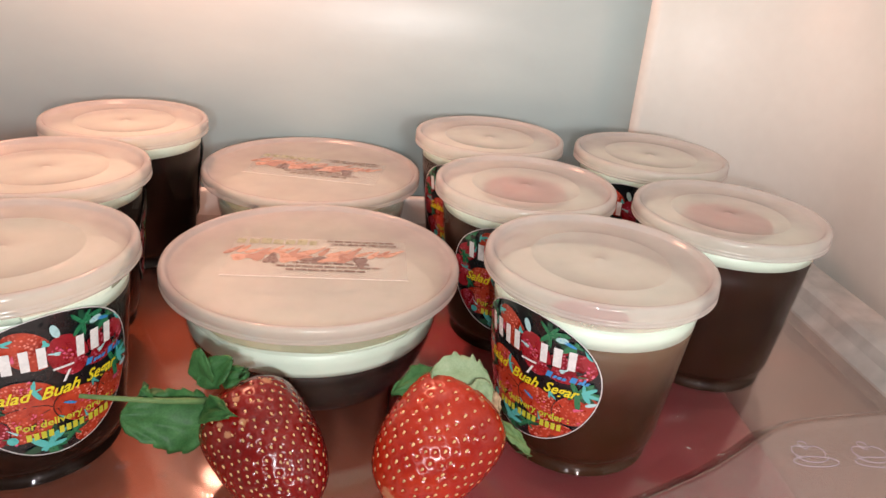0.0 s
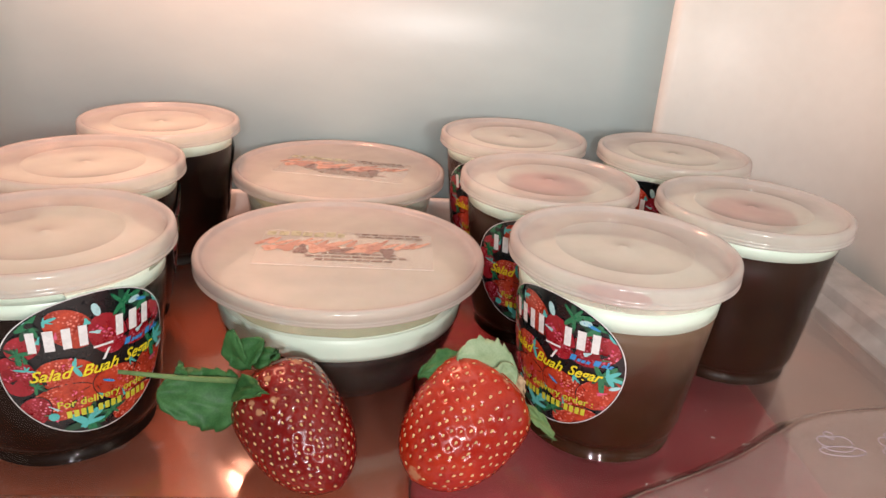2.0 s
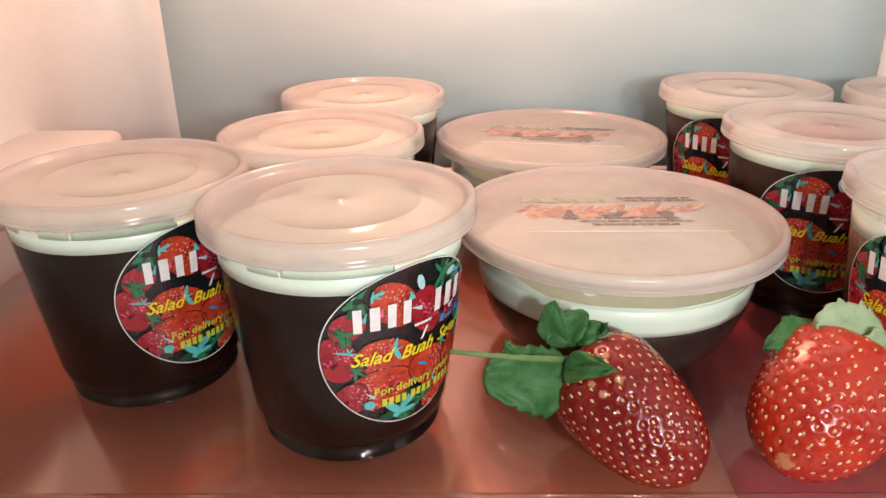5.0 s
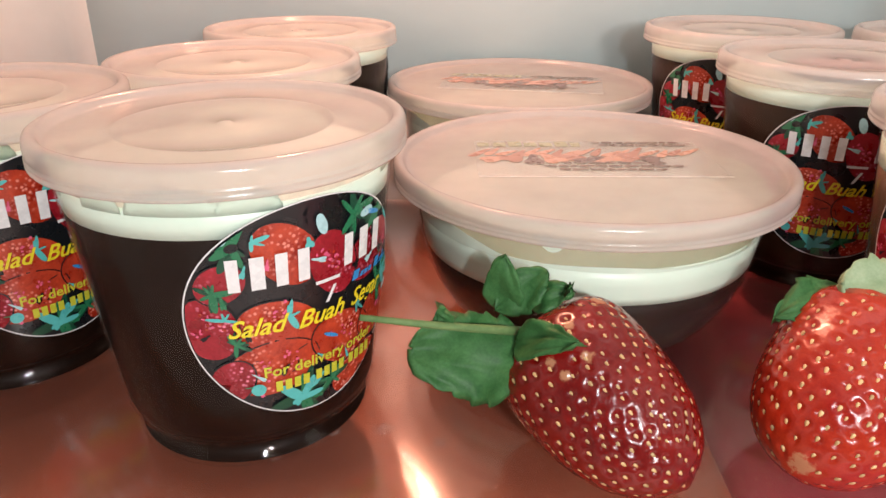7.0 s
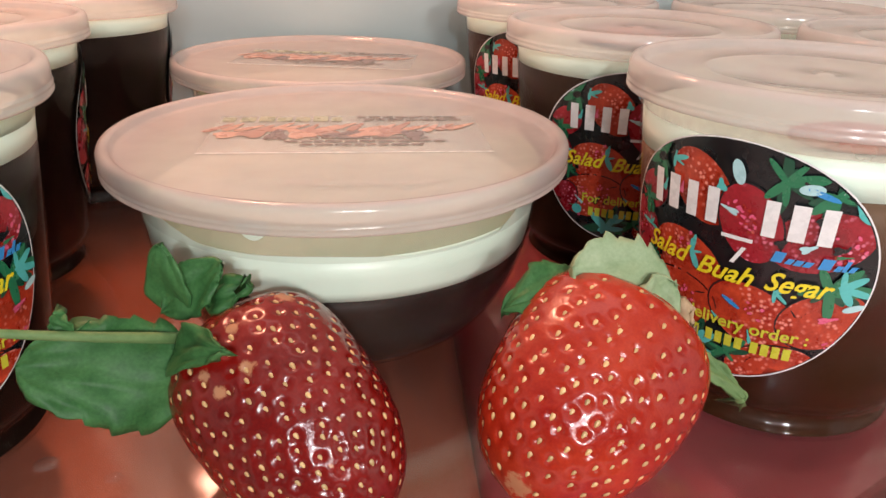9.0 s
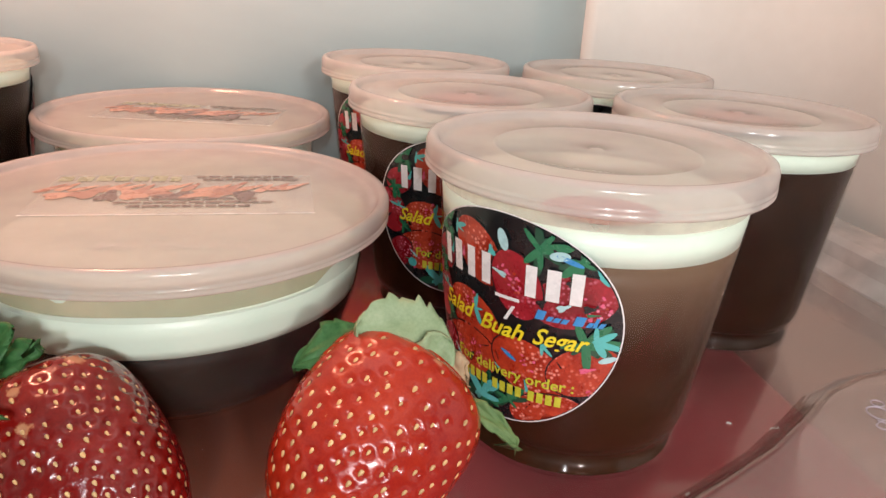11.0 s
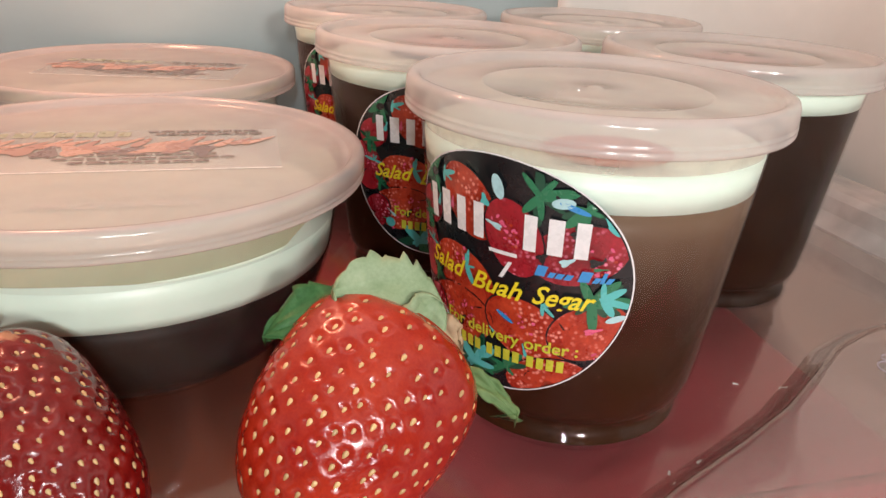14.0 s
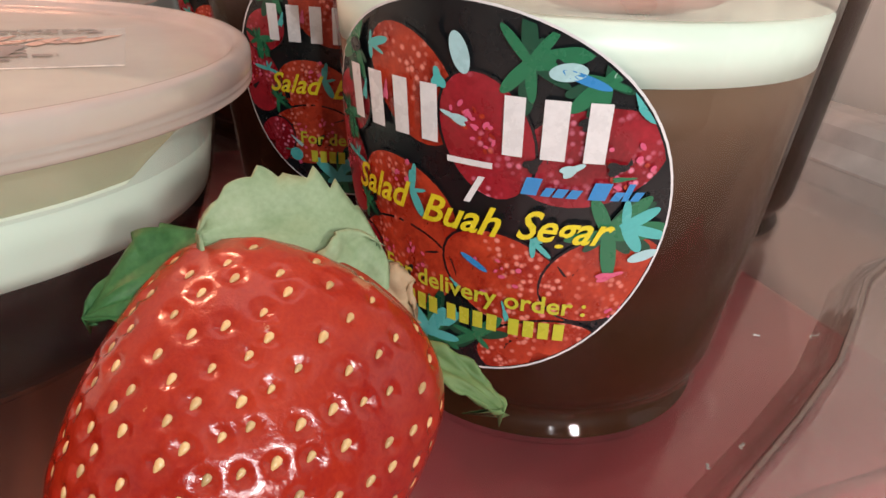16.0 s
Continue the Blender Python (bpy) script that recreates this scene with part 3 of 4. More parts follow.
FOOT = [(0.0, 0.0098), (0.0235, 0.0098), (0.0246, 0.0082), (0.0258, 0.0077), (0.0276, 0.0077), (0.0287, 0.0081), (0.0290, 0.0087), (0.0284, 0.0097), (0.0277, 0.0107), (0.0271, 0.0117), (0.0269, 0.0125), (0.0273, 0.0132), (0.0285, 0.0139), (0.0297, 0.0146), (0.0302, 0.0156)]
CUP_BODY = FOOT + [(cup_r(z), z) for z in (0.0175, 0.025, 0.036, 0.048, 0.060, 0.068, 0.0735)] + [(0.0376, 0.0758), (0.0380, 0.0775)]
CUP_LID = [(0.0390, 0.0752), (0.0398, 0.0753), (0.0402, 0.0758), (0.0402, 0.0763), (0.0399, 0.0766), (0.0402, 0.0770), (0.0402, 0.0774), (0.0399, 0.0777), (0.0401, 0.0781), (0.0400, 0.0806), (0.0396, 0.0816), (0.0388, 0.0821), (0.0378, 0.0820), (0.0371, 0.0813), (0.0366, 0.0803), (0.0358, 0.0799), (0.0330, 0.0798), (0.0250, 0.0798), (0.0244, 0.0801), (0.0236, 0.0801), (0.0230, 0.0797), (0.0120, 0.0796), (0.0020, 0.0796), (0.0012, 0.0801), (0.0, 0.0802)]


def make_cup(jelly, cream, smears=False, fruit=False, filling=JELLY):
    cup = thing("dessert_cup", "clear plastic cup of dark jelly and cream, milky lid, round label", "dessert cup", "cups of jelly")
    part("cup_body", lathe(CUP_BODY), CUP, cup)
    part("lid", lathe(CUP_LID), LID, cup, "milky translucent snap-on lid")
    inner = [(0.0, 0.0102), (0.0238, 0.0102), (0.0252, 0.0086), (0.0276, 0.0084), (0.0281, 0.0089), (0.0269, 0.0107), (0.0262, 0.0122), (0.0266, 0.0136), (0.0280, 0.0145), (0.0293, 0.0154)]
    prof = inner + [(cup_r(z) - 0.0005, z) for z in (0.018, 0.025, 0.036, 0.048, 0.058, jelly)] + [(0.0, jelly)]
    part("jelly", lathe(prof), filling, cup, "dark chocolate-brown jelly")
    prof = [(0.0, jelly + 0.0002), (cup_r(jelly) - 0.0005, jelly + 0.0002), (cup_r(cream) - 0.0006, cream), (cup_r(cream) - 0.0025, cream + 0.0006), (0.0, cream + 0.0008)]
    part("cream_layer", lathe(prof), CREAM, cup, "pale cream layer")
    prof = [(cup_r(z) - 0.0008, z) for z in (cream + 0.0008, cream + 0.0014, 0.0756)]
    part("condensation", lathe(prof), FOG, cup, "foggy condensation above the cream")
    if fruit:
        part("fruit_slice", lathe([(0.0, 0.0763), (0.0165, 0.0763), (0.0185, 0.0767), (0.0180, 0.0775), (0.0, 0.0778)], 40), PULP, cup, "pinkish fruit slice under the lid")
    if filling is MILKY:
        bm = bmesh.new()
        bmesh.ops.create_icosphere(bm, subdivisions=3, radius=1.0, matrix=pose(0, 0, 0, 0, 0, 32) @ Matrix.Translation((0.0290, 0, 0.0738)) @ Matrix.Diagonal((0.0046, 0.0120, 0.0026, 1)))
        part("fruit_piece", bm, PULP, cup, "brownish pink fruit piece under the lid")
    if smears:
        rnd = random.Random(8)
        for a, w, h in ((-42, 15, 0.0050), (-66, 8, 0.0042), (-20, 10, 0.0040), (60, 25, 0.005), (140, 30, 0.004), (-110, 22, 0.005)):
            bm = bmesh.new()
            cols = []
            for i in range(15):
                t = radians(a + w * (i / 14 - 0.5) * 2)
                k = math.sin(math.pi * i / 14) ** 0.5
                zb = cream - 0.0006
                zt = cream + h * k * (0.85 + 0.3 * rnd.random()) + 0.0004
                cols.append([bm.verts.new(((cup_r(z) - 0.0005) * math.cos(t), (cup_r(z) - 0.0005) * math.sin(t), z)) for z in (zb, (zb + zt) / 2, zt)])
            for p, q in zip(cols, cols[1:]):
                for i in range(2):
                    bm.faces.new((p[i], q[i], q[i + 1], p[i + 1]))
            bmesh.ops.solidify(bm, geom=bm.faces, thickness=0.0003)
            part("cream_smear", bm, CREAM, cup)
    make_label(cup)
    return cup


CUPS = [
    (0.0743, 0.2345, -134.5), (-0.1164, 0.2029, -42), (-0.1447, 0.2790, 48), (-0.1477, 0.3585, 52), (-0.1940, 0.2200, -27),
    (0.0531, 0.3103, -100), (0.0383, 0.3880, -114), (0.1240, 0.3800, -116), (0.1388, 0.2955, -215)]
first = make_cup(0.0638, 0.0706, filling=MILKY)
smeared = make_cup(0.0662, 0.0718, True)
dark = make_cup(0.0690, 0.0745)
# right-hand cups take the jelly with the front light in its colour
fruity = make_cup(0.0690, 0.0745, fruit=True, filling=LIT_JELLY)
brown = make_cup(0.0690, 0.0745, filling=LIT_JELLY)
for k, (x, y, az) in enumerate(CUPS):
    src = (first, smeared, dark, dark, smeared, fruity, brown, brown, fruity)[k]
    m = pose(x, y, 0.0, 0, 0, az)
    if k in (0, 1, 2, 5, 6):
        src.matrix_world = m
    else:
        copy_thing(src, m)


# ---- the bowls ----
def bowl_r(z):
    pts = ((0.0077, 0.0335), (0.0117, 0.0385), (0.016, 0.0420), (0.020, 0.0444), (0.024, 0.0464), (0.030, 0.0484), (0.036, 0.0498), (0.044, 0.0508), (0.053, 0.0518))
    for (z0, r0), (z1, r1) in zip(pts, pts[1:]):
        if z <= z1:
            return r0 + (r1 - r0) * (z - z0) / (z1 - z0)
    return pts[-1][1]


BOWL_LID = [(0.0562, 0.0520), (0.0573, 0.0521), (0.0579, 0.0525), (0.0580, 0.0530), (0.0577, 0.0533), (0.0580, 0.0537), (0.0580, 0.0541), (0.0577, 0.0544), (0.0580, 0.0548), (0.0580, 0.0572), (0.0576, 0.0582), (0.0568, 0.0587), (0.0558, 0.0586), (0.0550, 0.0579), (0.0545, 0.0570), (0.0538, 0.0566), (0.0520, 0.0565), (0.0400, 0.0565), (0.0200, 0.0565), (0.0, 0.0565)]


def make_bowl():
    bowl = thing("dessert_bowl", "round clear plastic bowl of dark jelly under cream, with milky lid", "dessert bowl", "bowls of jelly")
    prof = [(0.0, 0.0100), (0.0270, 0.0100), (0.0290, 0.0078)] + [(bowl_r(z), z) for z in (0.0077, 0.0095, 0.0117, 0.016, 0.020, 0.024, 0.030, 0.036, 0.044, 0.051)] + [(0.0545, 0.0528), (0.0552, 0.0545)]
    part("bowl_body", lathe(prof, 96), BOWLP, bowl)
    part("lid", lathe(BOWL_LID, 96), LID, bowl, "milky translucent snap-on lid")
    zj, zc = 0.0336, 0.0436
    prof = [(0.0, 0.0105), (0.0340, 0.0105)] + [(bowl_r(z) - 0.0006, z) for z in (0.0116, 0.014, 0.016, 0.020, 0.024, 0.028, zj)] + [(0.0, zj)]
    part("jelly", lathe(prof, 96), JELLY, bowl, "dark chocolate-brown jelly")
    prof = [(0.0, zj + 0.0002)] + [(bowl_r(z) - 0.0006, z) for z in (zj + 0.0002, 0.036, 0.039, zc)] + [(bowl_r(zc) - 0.003, zc + 0.0007), (0.0, zc + 0.0009)]
    part("cream_layer", lathe(prof, 96), CREAM, bowl, "pale cream layer")
    # greenish beige film closing the gap between cream and lid
    part("condensation", lathe([(bowl_r(z) - 0.0012, z) for z in (zc + 0.0006, zc + 0.003, 0.0505, 0.0522)], 96), FOG2, bowl, "greenish beige film inside the bowl")
    rnd = random.Random(3)
    bm = bmesh.new()
    n = 160
    cols = []
    for i in range(n + 1):
        t = 2 * math.pi * i / n
        d = (math.degrees(t) + 360) % 360
        h = 0.0007 + 0.0006 * math.sin(3 * t + 1) + 0.0004 * math.sin(7 * t)
        if d > 316 or d < 38:
            k = (d - 316) % 360
            h += 0.0074 * min(1.0, (k / 24) ** 0.7, (82 - k) / 20)
        if 150 < d < 235:
            h += 0.0055 * math.sin(math.radians((d - 150) / 85 * 180))
        zt = zc + max(0.0004, h)
        cols.append([bm.verts.new(((bowl_r(z) - 0.0005) * math.cos(t), (bowl_r(z) - 0.0005) * math.sin(t), z)) for z in (zc - 0.0002, (zc + zt) / 2, zt)])
    for p, q in zip(cols, cols[1:]):
        for i in range(2):
            bm.faces.new((p[i], q[i], q[i + 1], p[i + 1]))
    part("cream_smear", bm, CREAM, bowl, "cream smeared up the bowl's side")
    # a drip under the lid
    bm = bmesh.new()
    cols = []
    for i in range(13):
        t = radians(246 + 9 * i / 12)
        zt, zb = 0.0525, 0.0525 - 0.0045 * math.sin(math.pi * i / 12) ** 0.6 - 0.0002
        cols.append([bm.verts.new(((bowl_r(z) - 0.0006) * math.cos(t), (bowl_r(z) - 0.0006) * math.sin(t), z)) for z in (zb, (zb + zt) / 2, zt)])
    for p, q in zip(cols, cols[1:]):
        for i in range(2):
            bm.faces.new((p[i], q[i], q[i + 1], p[i + 1]))
    part("cream_drip", bm, CREAM, bowl)
    # printed film sticker on the lid, with the brand as plain shapes
    z = 0.05672

    def spot(bm, cx, cy, rx, ry, ang, points, amp, zz, n=24):
        c, s = math.cos(radians(ang)), math.sin(radians(ang))
        vs = []
        for i in range(n):
            t = 2 * math.pi * i / n
            k = 1 + amp * math.cos(points * t)
            px, py = rx * k * math.cos(t), ry * k * math.sin(t)
            vs.append(bm.verts.new((cx + px * c - py * s, cy + px * s + py * c, zz)))
        bm.faces.new(vs)

    def quad(bm, x0, y0, x1, y1, zz, sl=0.0):
        bm.faces.new([bm.verts.new(p) for p in ((x0, y0, zz), (x1, y0, zz), (x1 + sl, y1, zz), (x0 + sl, y1, zz))])

    bm = box(bmesh.new(), (-0.0335, -0.0165, 0.05655), (0.0370, 0.0205, 0.05666))
    sticker = part("sticker", bm, FILMM, bowl, "printed clear film sticker", smooth=False)
    bm = bmesh.new()
    quad(bm, -0.0335, -0.0165, 0.0370, -0.0159, z)
    part("sticker_edge", bm, INK_WHITE, sticker, smooth=False)
    for i, w in enumerate((0.0036, 0.0040, 0.0042, 0.0040, 0.0040, 0.0040, 0.0030)):
        bm = bmesh.new()
        quad(bm, -0.0325 + i * 0.0049, 0.0140, -0.0325 + i * 0.0049 + w, 0.0185 + 0.0012 * (i % 3 == 2), z)
        part("brand_block", bm, INK_OLIVE, sticker, smooth=False)
    # a wide flourish of brush script, as plain slanted strokes
    for i in range(17):
        bm = bmesh.new()
        x0 = -0.0325 + i * 0.0040
        tall = (i % 4 == 0) * 0.0028
        spot(bm, x0, 0.0068 + 0.0010 * math.sin(i * 1.7), 0.0044 + tall * 0.4, 0.0013, 52 + 14 * math.sin(i * 2.3), 3, 0.16, z + 0.000003 * i)
        part("printed_script", bm, INK_FADED if i % 3 else INK_RUST, sticker, smooth=False)
    for i in range(9):
        bm = bmesh.new()
        spot(bm, -0.028 + i * 0.0058, 0.0006 + 0.0014 * math.sin(i * 2.1), 0.0048, 0.0026 + 0.0006 * (i % 2), 25 + 31 * i, 3, 0.28, z + 0.00005 + 0.000003 * i)
        part("printed_fruit", bm, (INK_FADED, INK_RUST, INK_BROWN)[i % 3], sticker, smooth=False)
    bm = bmesh.new()
    for x0, x1, y in ((0.004, 0.032, 0.0178), (0.006, 0.033, 0.0148), (-0.008, 0.022, -0.0040), (-0.014, 0.027, -0.0072), (-0.010, 0.021, -0.0104)):
        x = x0
        while x < x1:
            w = rnd.uniform(0.002, 0.0045)
            quad(bm, x, y, min(x + w, x1), y + 0.0015, z + 0.00009)
            x += w + 0.0006
    tagged(part("fine_print", bm, INK_BROWN, sticker, smooth=False), kind="stuff")
    # the moulded word at the front of the lid
    bm = bmesh.new()
    vs, fs = words("Microwave", 0.0066, 0.0, 1.0)
    wide = max(v[0] for v in vs)
    made = [bm.verts.new((-0.0110 + vx * 0.0330 / wide, -0.0405 + vy, 0.05680)) for vx, vy in vs]
    for f in fs:
        bm.faces.new([made[i] for i in f])
    part("moulded_word", bm, LID, bowl, "raised frosted lettering", smooth=False)
    return bowl


FOG2 = film("beige_film", (0.42, 0.50, 0.36), 0.74, rough=0.3, gloss=0.4, var=0.2)
FILMM = film("sticker_film", (0.85, 0.80, 0.76), 0.07, rough=0.25, gloss=0.6)
bowl = make_bowl()
bowl.matrix_world = pose(-0.0315, 0.2627, 0, 0, 0, 7)
copy_thing(bowl, pose(-0.0558, 0.3770, 0, 0, 0, -3))


# ---- strawberries ----
def make_strawberry(label, stem, tip, rmax, flesh, seeds, seed, seed_size, scars):
    """A strawberry whose axis runs from stem to tip; seeds sit in dimples."""
    stem, tip = Vector(stem), Vector(tip)
    axis = tip - stem
    ln = axis.length
    q = axis.to_track_quat("Z", "Y").to_matrix().to_4x4()
    m = Matrix.Translation(stem) @ q
    berry = thing("strawberry", label, "strawberry", "strawberries", m)
    rnd = random.Random(seed)

    def rad(u):
        k = ((0.0, 0.36), (0.03, 0.64), (0.09, 0.86), (0.18, 0.97), (0.30, 1.0), (0.45, 0.985), (0.60, 0.93), (0.75, 0.80), (0.87, 0.60), (0.95, 0.37), (1.0, 0.0))
        for (u0, r0), (u1, r1) in zip(k, k[1:]):
            if u <= u1:
                s = (u - u0) / (u1 - u0)
                return rmax * (r0 + (r1 - r0) * s)
        return 0.0

    def smooth_rad(u):
        return (rad(max(0, u - 0.03)) + 2 * rad(u) + rad(min(1, u + 0.03))) / 4 if 0.04 < u < 0.955 else rad(u)

    # seeds on a spiral, evenly by area
    us = [0.035 + 0.945 * i / 400 for i in range(401)]
    area = np.cumsum([smooth_rad(u) * (0.55 + 0.9 * u) for u in us])
    spots = []
    count = seeds
    for i in range(count):
        u = float(np.interp((i + 0.5) / count * area[-1], area, us))
        spots.append((u + rnd.uniform(-0.008, 0.008), i * 2.399963 + rnd.uniform(-0.07, 0.07)))
    nu, nt_ = 110, 168

    def surf(u, t):
        r = smooth_rad(u) * (1 + 0.03 * math.sin(2 * t + seed) + 0.02 * math.sin(3 * t + 5 * u))
        z = ln * u - 0.004 * math.exp(-((u / 0.05) ** 2)) * 0
        return r * math.cos(t), r * math.sin(t), z

    grid = np.array([[surf((i / nu) ** 1.0, 2 * math.pi * j / nt_) for j in range(nt_)] for i in range(nu + 1)])
    centre = np.array([0, 0, ln * 0.42])
    for u, t in spots:
        c = np.array(surf(u, t))
        d2 = ((grid - c) ** 2).sum(-1)
        out = grid - centre
        out /= np.linalg.norm(out, axis=-1, keepdims=True)
        grid -= out * (0.00085 * np.exp(-d2 / 0.0009 ** 2) - 0.00026 * np.exp(-d2 / 0.0018 ** 2))[..., None]
    bm = bmesh.new()
    V = [[bm.verts.new(p) for p in row] for row in grid[:-1]]
    end = bm.verts.new(grid[-1].mean(0))
    for a, b in zip(V, V[1:]):
        for j in range(nt_):
            bm.faces.new((a[j], a[(j + 1) % nt_], b[(j + 1) % nt_], b[j]))
    for j in range(nt_):
        bm.faces.new((V[-1][j], V[-1][(j + 1) % nt_], end))
    bm.faces.new(list(reversed(V[0])))
    bmesh.ops.recalc_face_normals(bm, faces=bm.faces)
    part("flesh", bm, flesh([(m.inverted() @ Vector(p), r) for p, r in scars]), berry)
    sb = bmesh.new()
    bmesh.ops.create_uvsphere(sb, u_segments=8, v_segments=5, radius=1.0)
    for v in sb.verts:
        v.co = Vector((v.co.x * 0.00044 * (1 - 0.45 * v.co.z), v.co.y * 0.00032, v.co.z * 0.00076))
    proto = part("seed", sb, SEED, berry)
    for k, (u, t) in enumerate(spots):
        ob = proto if k == 0 else new("seed", proto.data)
        ob.parent = berry
        c = Vector(surf(u, t))
        along = (Vector(surf(min(1, u + 0.02), t)) - Vector(surf(max(0, u - 0.02), t))).normalized()
        side = Vector((-math.sin(t), math.cos(t), 0))
        nrm = side.cross(along).normalized()
        if nrm.dot(c - Vector(centre)) < 0:
            nrm = -nrm
        rot = Matrix((side, nrm, along)).transposed().to_4x4()
        s = seed_size * rnd.uniform(0.8, 1.2)
        ob.matrix_local = Matrix.Translation(c - nrm * 0.00030) @ rot @ Matrix.Diagonal((s, s, s, 1))
    return berry, m


def leaf_mesh(base, tip, width, normal, curl=0.25, fold=0.2, teeth=5, n=48, bulge=0.75, tooth=0.14, blunt=0.0, crumple=1.0, twist=0.0, seed=1):
    """A toothed, creased leaf from base to tip, curved along and across, with ribs and thickness."""
    base, tip, normal = Vector(base), Vector(tip), Vector(normal).normalized()
    d = tip - base
    ln = d.length
    d.normalize()
    side = d.cross(normal).normalized()
    normal = side.cross(d).normalized()
    rnd = random.Random(seed)
    ph = [rnd.uniform(0, 6.28) for _ in range(8)]
    cut = [[rnd.uniform(0.4, 1.3) for _ in range(teeth + 2)] for _ in range(2)]
    bm = bmesh.new()
    rows = []
    half = 6
    for i in range(n + 1):
        u = i / n
        w = width * 0.5 * (math.sin(math.pi * min(1, u ** bulge)) ** 0.75 if u < 1 else 0)
        if u > 0.5:
            w = w * (1 - blunt) + blunt * width * 0.5 * math.sqrt(max(0.0, 1 - ((u - 0.5) / 0.5) ** 5))
        w += 0.0003
        row = []
        for j in range(-half, half + 1):
            s = j / half
            k = u * teeth + ph[0 if s < 0 else 1]
            jag = tooth * cut[s < 0][int(k) % (teeth + 1)] * (k % 1.0) if 0.12 < u < 0.97 else 0
            wob = 0.07 * math.sin(5.1 * u + ph[2 if s < 0 else 3]) + 0.03 * math.sin(23 * u + ph[4])
            ws = w * (1 + (jag + wob) * s * s)
            rib = 0.00022 * math.cos(s * 15 + 2.2 * u) * (1 - abs(s) * 0.4)
            wave = 0.00055 * math.sin(8 * u + 3 * s + ph[5]) + 0.0004 * math.sin(15 * u * s + ph[6])
            lift = curl * ln * u * (1 - u) + fold * w * abs(s) + twist * ws * s * u + crumple * (rib + wave * min(1, 4 * u)) + (0.0003 if j == 0 else 0)
            row.append(bm.verts.new(base + d * (ln * u) + side * (ws * s) + normal * lift))
        rows.append(row)
    for a, b in zip(rows, rows[1:]):
        for j in range(2 * half):
            bm.faces.new((a[j], a[j + 1], b[j + 1], b[j]))
    bmesh.ops.recalc_face_normals(bm, faces=bm.faces)
    bmesh.ops.solidify(bm, geom=bm.faces, thickness=0.00035)
    return bm


def sepal(berry, m, name, material, label="", **kw):
    bm = leaf_mesh(**kw)
    bmesh.ops.transform(bm, matrix=m.inverted(), verts=bm.verts)
    return part(name, bm, material, berry, label)


b1, m1 = make_strawberry("ripe dark red strawberry with green leaves, lying on the tray", (-0.0452, 0.1995, 0.0350), (-0.0130, 0.1735, 0.0142), 0.0168, BERRY, 400, 1, 0.80,
                         [((-0.0390, 0.1856, 0.0443), 0.0013), ((-0.0353, 0.1798, 0.0403), 0.0014), ((-0.0425, 0.1801, 0.0382), 0.0012), ((-0.0396, 0.1775, 0.0367), 0.0012), ((-0.0324, 0.1954, 0.0452), 0.0018)])
sepal(b1, m1, "sepal", LEAF, base=(-0.0478, 0.1870, 0.0325), tip=(-0.0712, 0.1775, 0.0408), width=0.0185, normal=(-0.2, -0.8, 0.5), curl=0.14, fold=-0.15, bulge=0.60, tooth=0.12, teeth=6, blunt=0.38, crumple=1.7, seed=3)
sepal(b1, m1, "sepal", LEAF, base=(-0.0530, 0.1970, 0.0405), tip=(-0.0533, 0.1955, 0.0548), width=0.0088, normal=(-0.3, -1, 0.1), bulge=0.65, tooth=0.04, fold=0.15, curl=0.10, crumple=0.5, seed=4)
sepal(b1, m1, "sepal", LEAF, base=(-0.0545, 0.1960, 0.0408), tip=(-0.0438, 0.1975, 0.0500), width=0.0085, normal=(-0.1, -0.8, 0.5), bulge=0.9, tooth=0.12, blunt=0.35, twist=0.2, curl=0.10, crumple=0.6, seed=5)
sepal(b1, m1, "sepal", LEAF, base=(-0.0465, 0.1965, 0.0420), tip=(-0.0380, 0.1955, 0.0468), width=0.0062, normal=(-0.3, -0.6, 0.7), curl=0.5, tooth=0.1, blunt=0.3, seed=6)
sepal(b1, m1, "sepal", LEAF, base=(-0.0498, 0.1865, 0.0385), tip=(-0.0378, 0.1762, 0.0455), width=0.0080, normal=(-0.2, -0.7, 0.7), bulge=0.55, tooth=0.05, seed=7)
sepal(b1, m1, "sepal", LEAF, base=(-0.0635, 0.1805, 0.0445), tip=(-0.0660, 0.1810, 0.0482), width=0.0036, normal=(-0.1, -1, 0.2), tooth=0.05, seed=8)
bm = tube([(-0.0485, 0.1925, 0.0375), (-0.052, 0.1875, 0.0405), (-0.060, 0.1815, 0.0440), (-0.068, 0.1775, 0.0465), (-0.0800, 0.1720, 0.0503)], 0.0012, 8, 0.55)
bmesh.ops.transform(bm, matrix=m1.inverted(), verts=bm.verts)
part("stem", bm, STEM, b1)

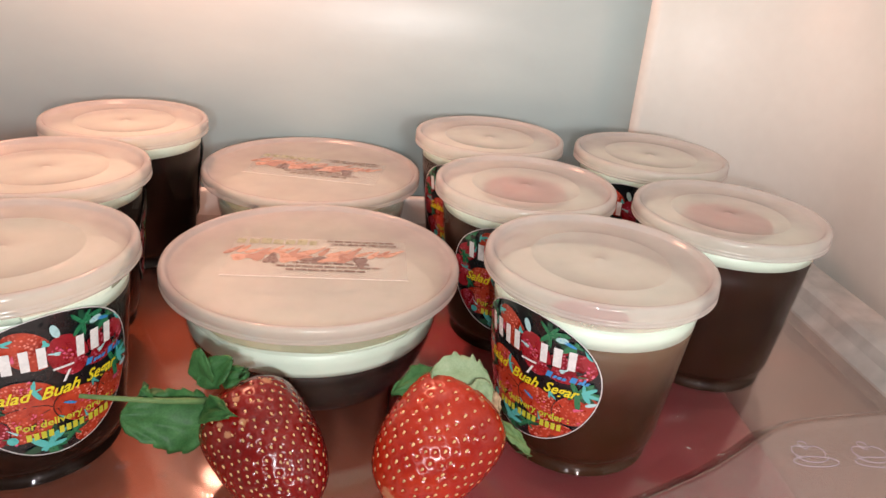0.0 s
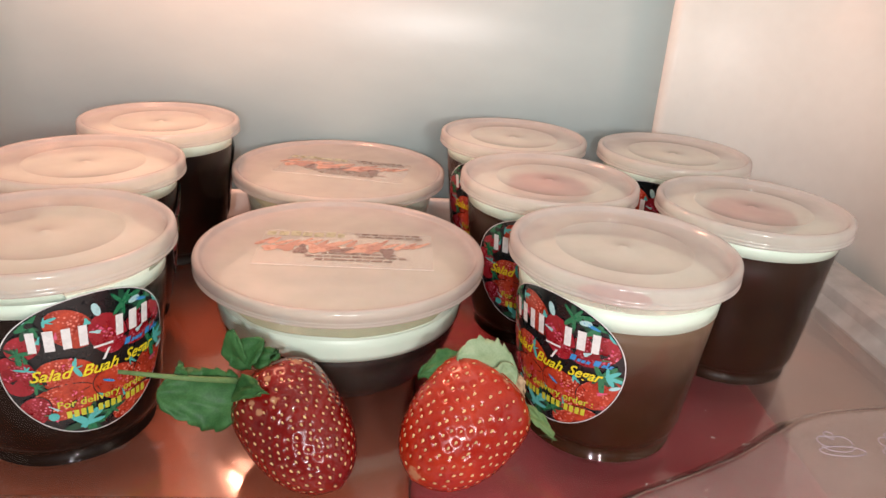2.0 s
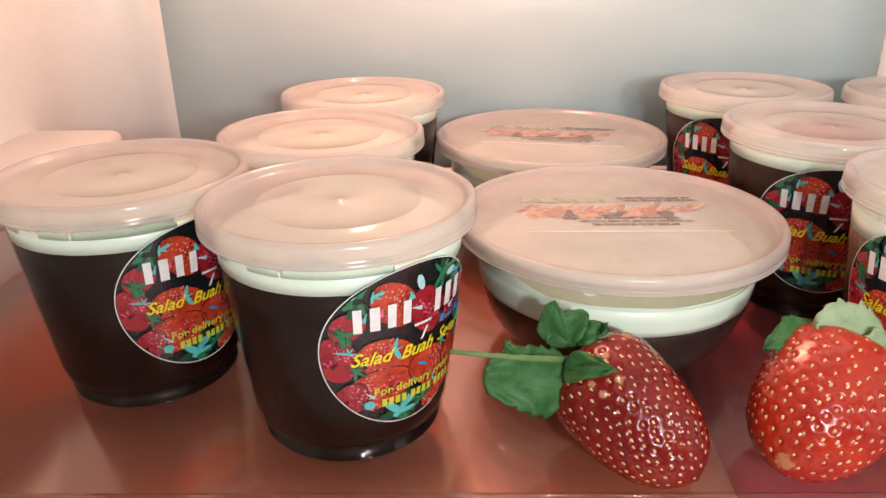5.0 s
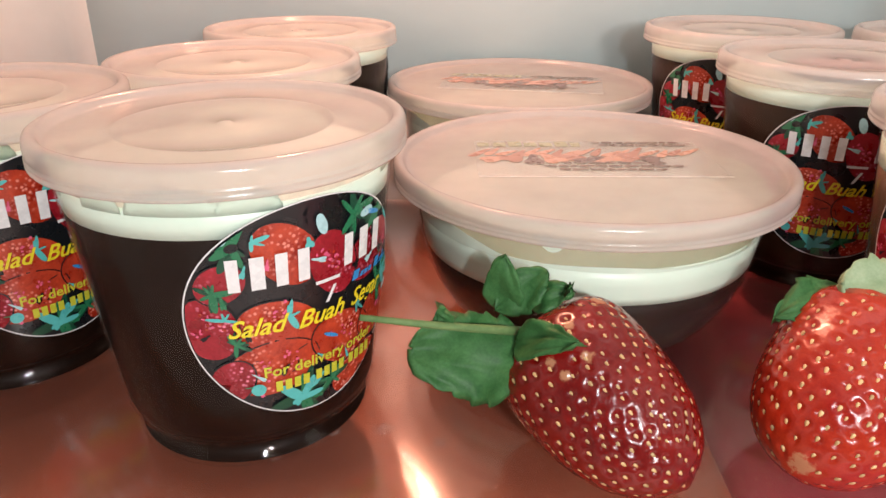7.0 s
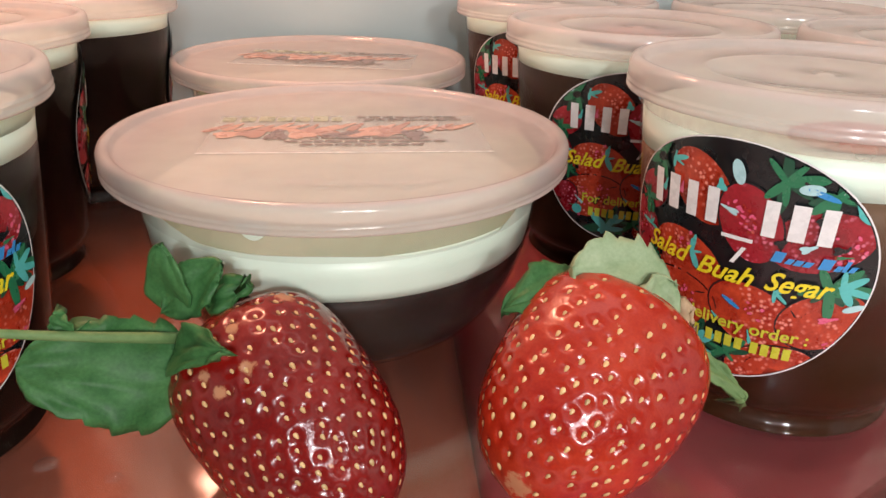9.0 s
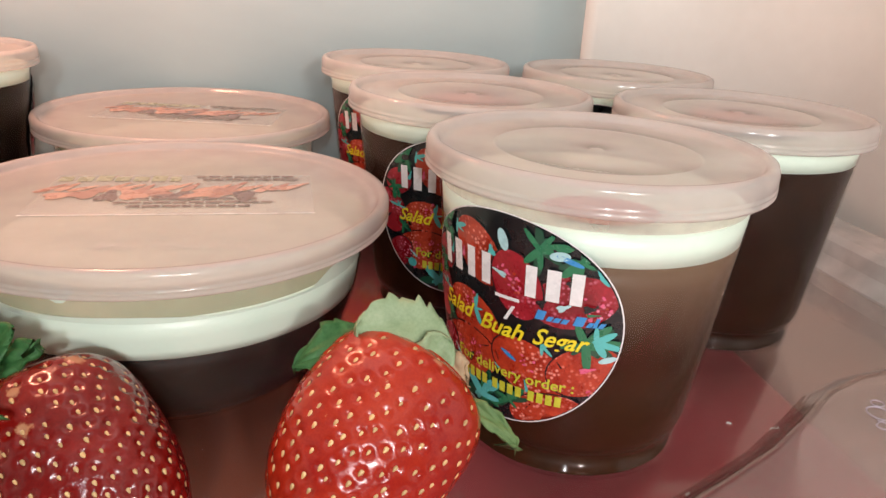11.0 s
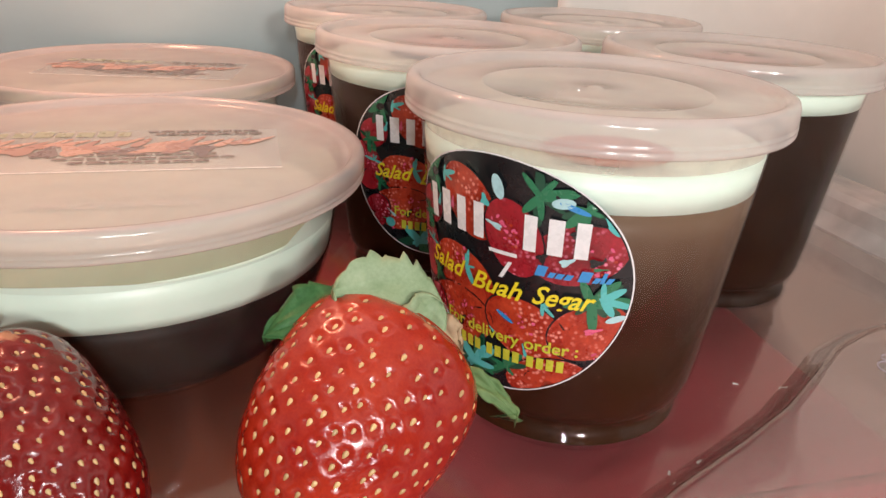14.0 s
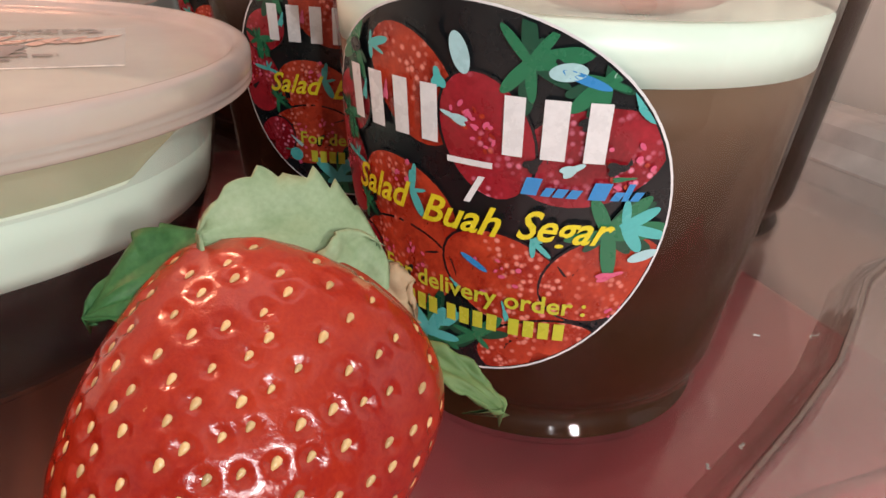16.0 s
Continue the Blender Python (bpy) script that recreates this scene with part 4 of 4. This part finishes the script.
b2, m2 = make_strawberry("bright red strawberry with pale green leaves, lying on the tray", (0.0352, 0.2085, 0.0368), (0.0085, 0.1795, 0.0150), 0.0185, BERRY2, 320, 2, 0.88,
                         [((0.0090, 0.1780, 0.0190), 0.0030), ((0.0360, 0.1950, 0.0445), 0.0014)])
sepal(b2, m2, "sepal", PALE, "pale green curled underside", base=(0.0400, 0.2045, 0.0425), tip=(0.0195, 0.2040, 0.0478), width=0.0150, normal=(0.1, -0.75, 0.65), curl=0.34, teeth=7, bulge=1.05, tooth=0.24, blunt=0.35, seed=11)
sepal(b2, m2, "sepal", PALE, "pale green curled edge", base=(0.0385, 0.2030, 0.0462), tip=(0.0320, 0.2000, 0.0405), width=0.0080, normal=(0.3, -0.8, 0.4), curl=0.45, teeth=3, tooth=0.10, blunt=0.4, seed=12)
sepal(b2, m2, "sepal", LEAF, base=(0.0230, 0.2080, 0.0448), tip=(0.0072, 0.2015, 0.0400), width=0.0085, normal=(-0.2, -0.5, 0.8), curl=0.3, teeth=5, tooth=0.25, seed=13)
sepal(b2, m2, "sepal", STEM, base=(0.0430, 0.2030, 0.0320), tip=(0.0535, 0.1958, 0.0256), width=0.0034, normal=(0.3, -0.8, 0.5), teeth=4, tooth=0.15, blunt=0.3, seed=14)
sepal(b2, m2, "sepal", DRY, "dry brown sepal", base=(0.0375, 0.2035, 0.0425), tip=(0.0425, 0.1995, 0.0375), width=0.0050, normal=(0.2, -0.9, 0.3), teeth=3, tooth=0.2, seed=15)


# ---- drops and lint on the tray ----
def drop(x, y, r):
    bm = lathe([(r, 0.0), (r * 0.92, r * 0.14), (r * 0.7, r * 0.26), (r * 0.35, r * 0.33), (0.0, r * 0.35)], 20)
    ob = part("water_drop", bm, WATER)
    ob.matrix_world = pose(x, y, 0.0076, 0, 0, 20) @ Matrix.Diagonal((1.0, 0.8, 1.0, 1))
    tagged(ob, "small clear water drop on the shelf tray", "water drop", "drops on the tray")


WATER = film("water", (0.8, 0.8, 0.8), 0.06, rough=0.03, gloss=1.2)
for x, y, r in ((-0.0931, 0.1903, 0.0022), (-0.0812, 0.1926, 0.0026), (-0.0665, 0.1895, 0.0018), (-0.0950, 0.2420, 0.0014)):
    drop(x, y, r)


def lint(x, y, turn, ln):
    m = pose(x, y, 0.0078, 0, 0, turn)
    ob = part("lint", tube([m @ Vector((ln * (i / 6 - 0.5), 0.0004 * math.sin(i), 0.0)) for i in range(7)], 0.00016, 6), INK_WHITE)
    tagged(ob, "tiny white lint fibre lying on the tray", "lint", "lint on the tray")


for x, y, turn, ln in ((0.1306, 0.2267, 25, 0.0030), (0.0960, 0.2010, 60, 0.0014), (0.1190, 0.2290, 10, 0.0012), (0.0880, 0.1980, 100, 0.0010)):
    lint(x, y, turn, ln)
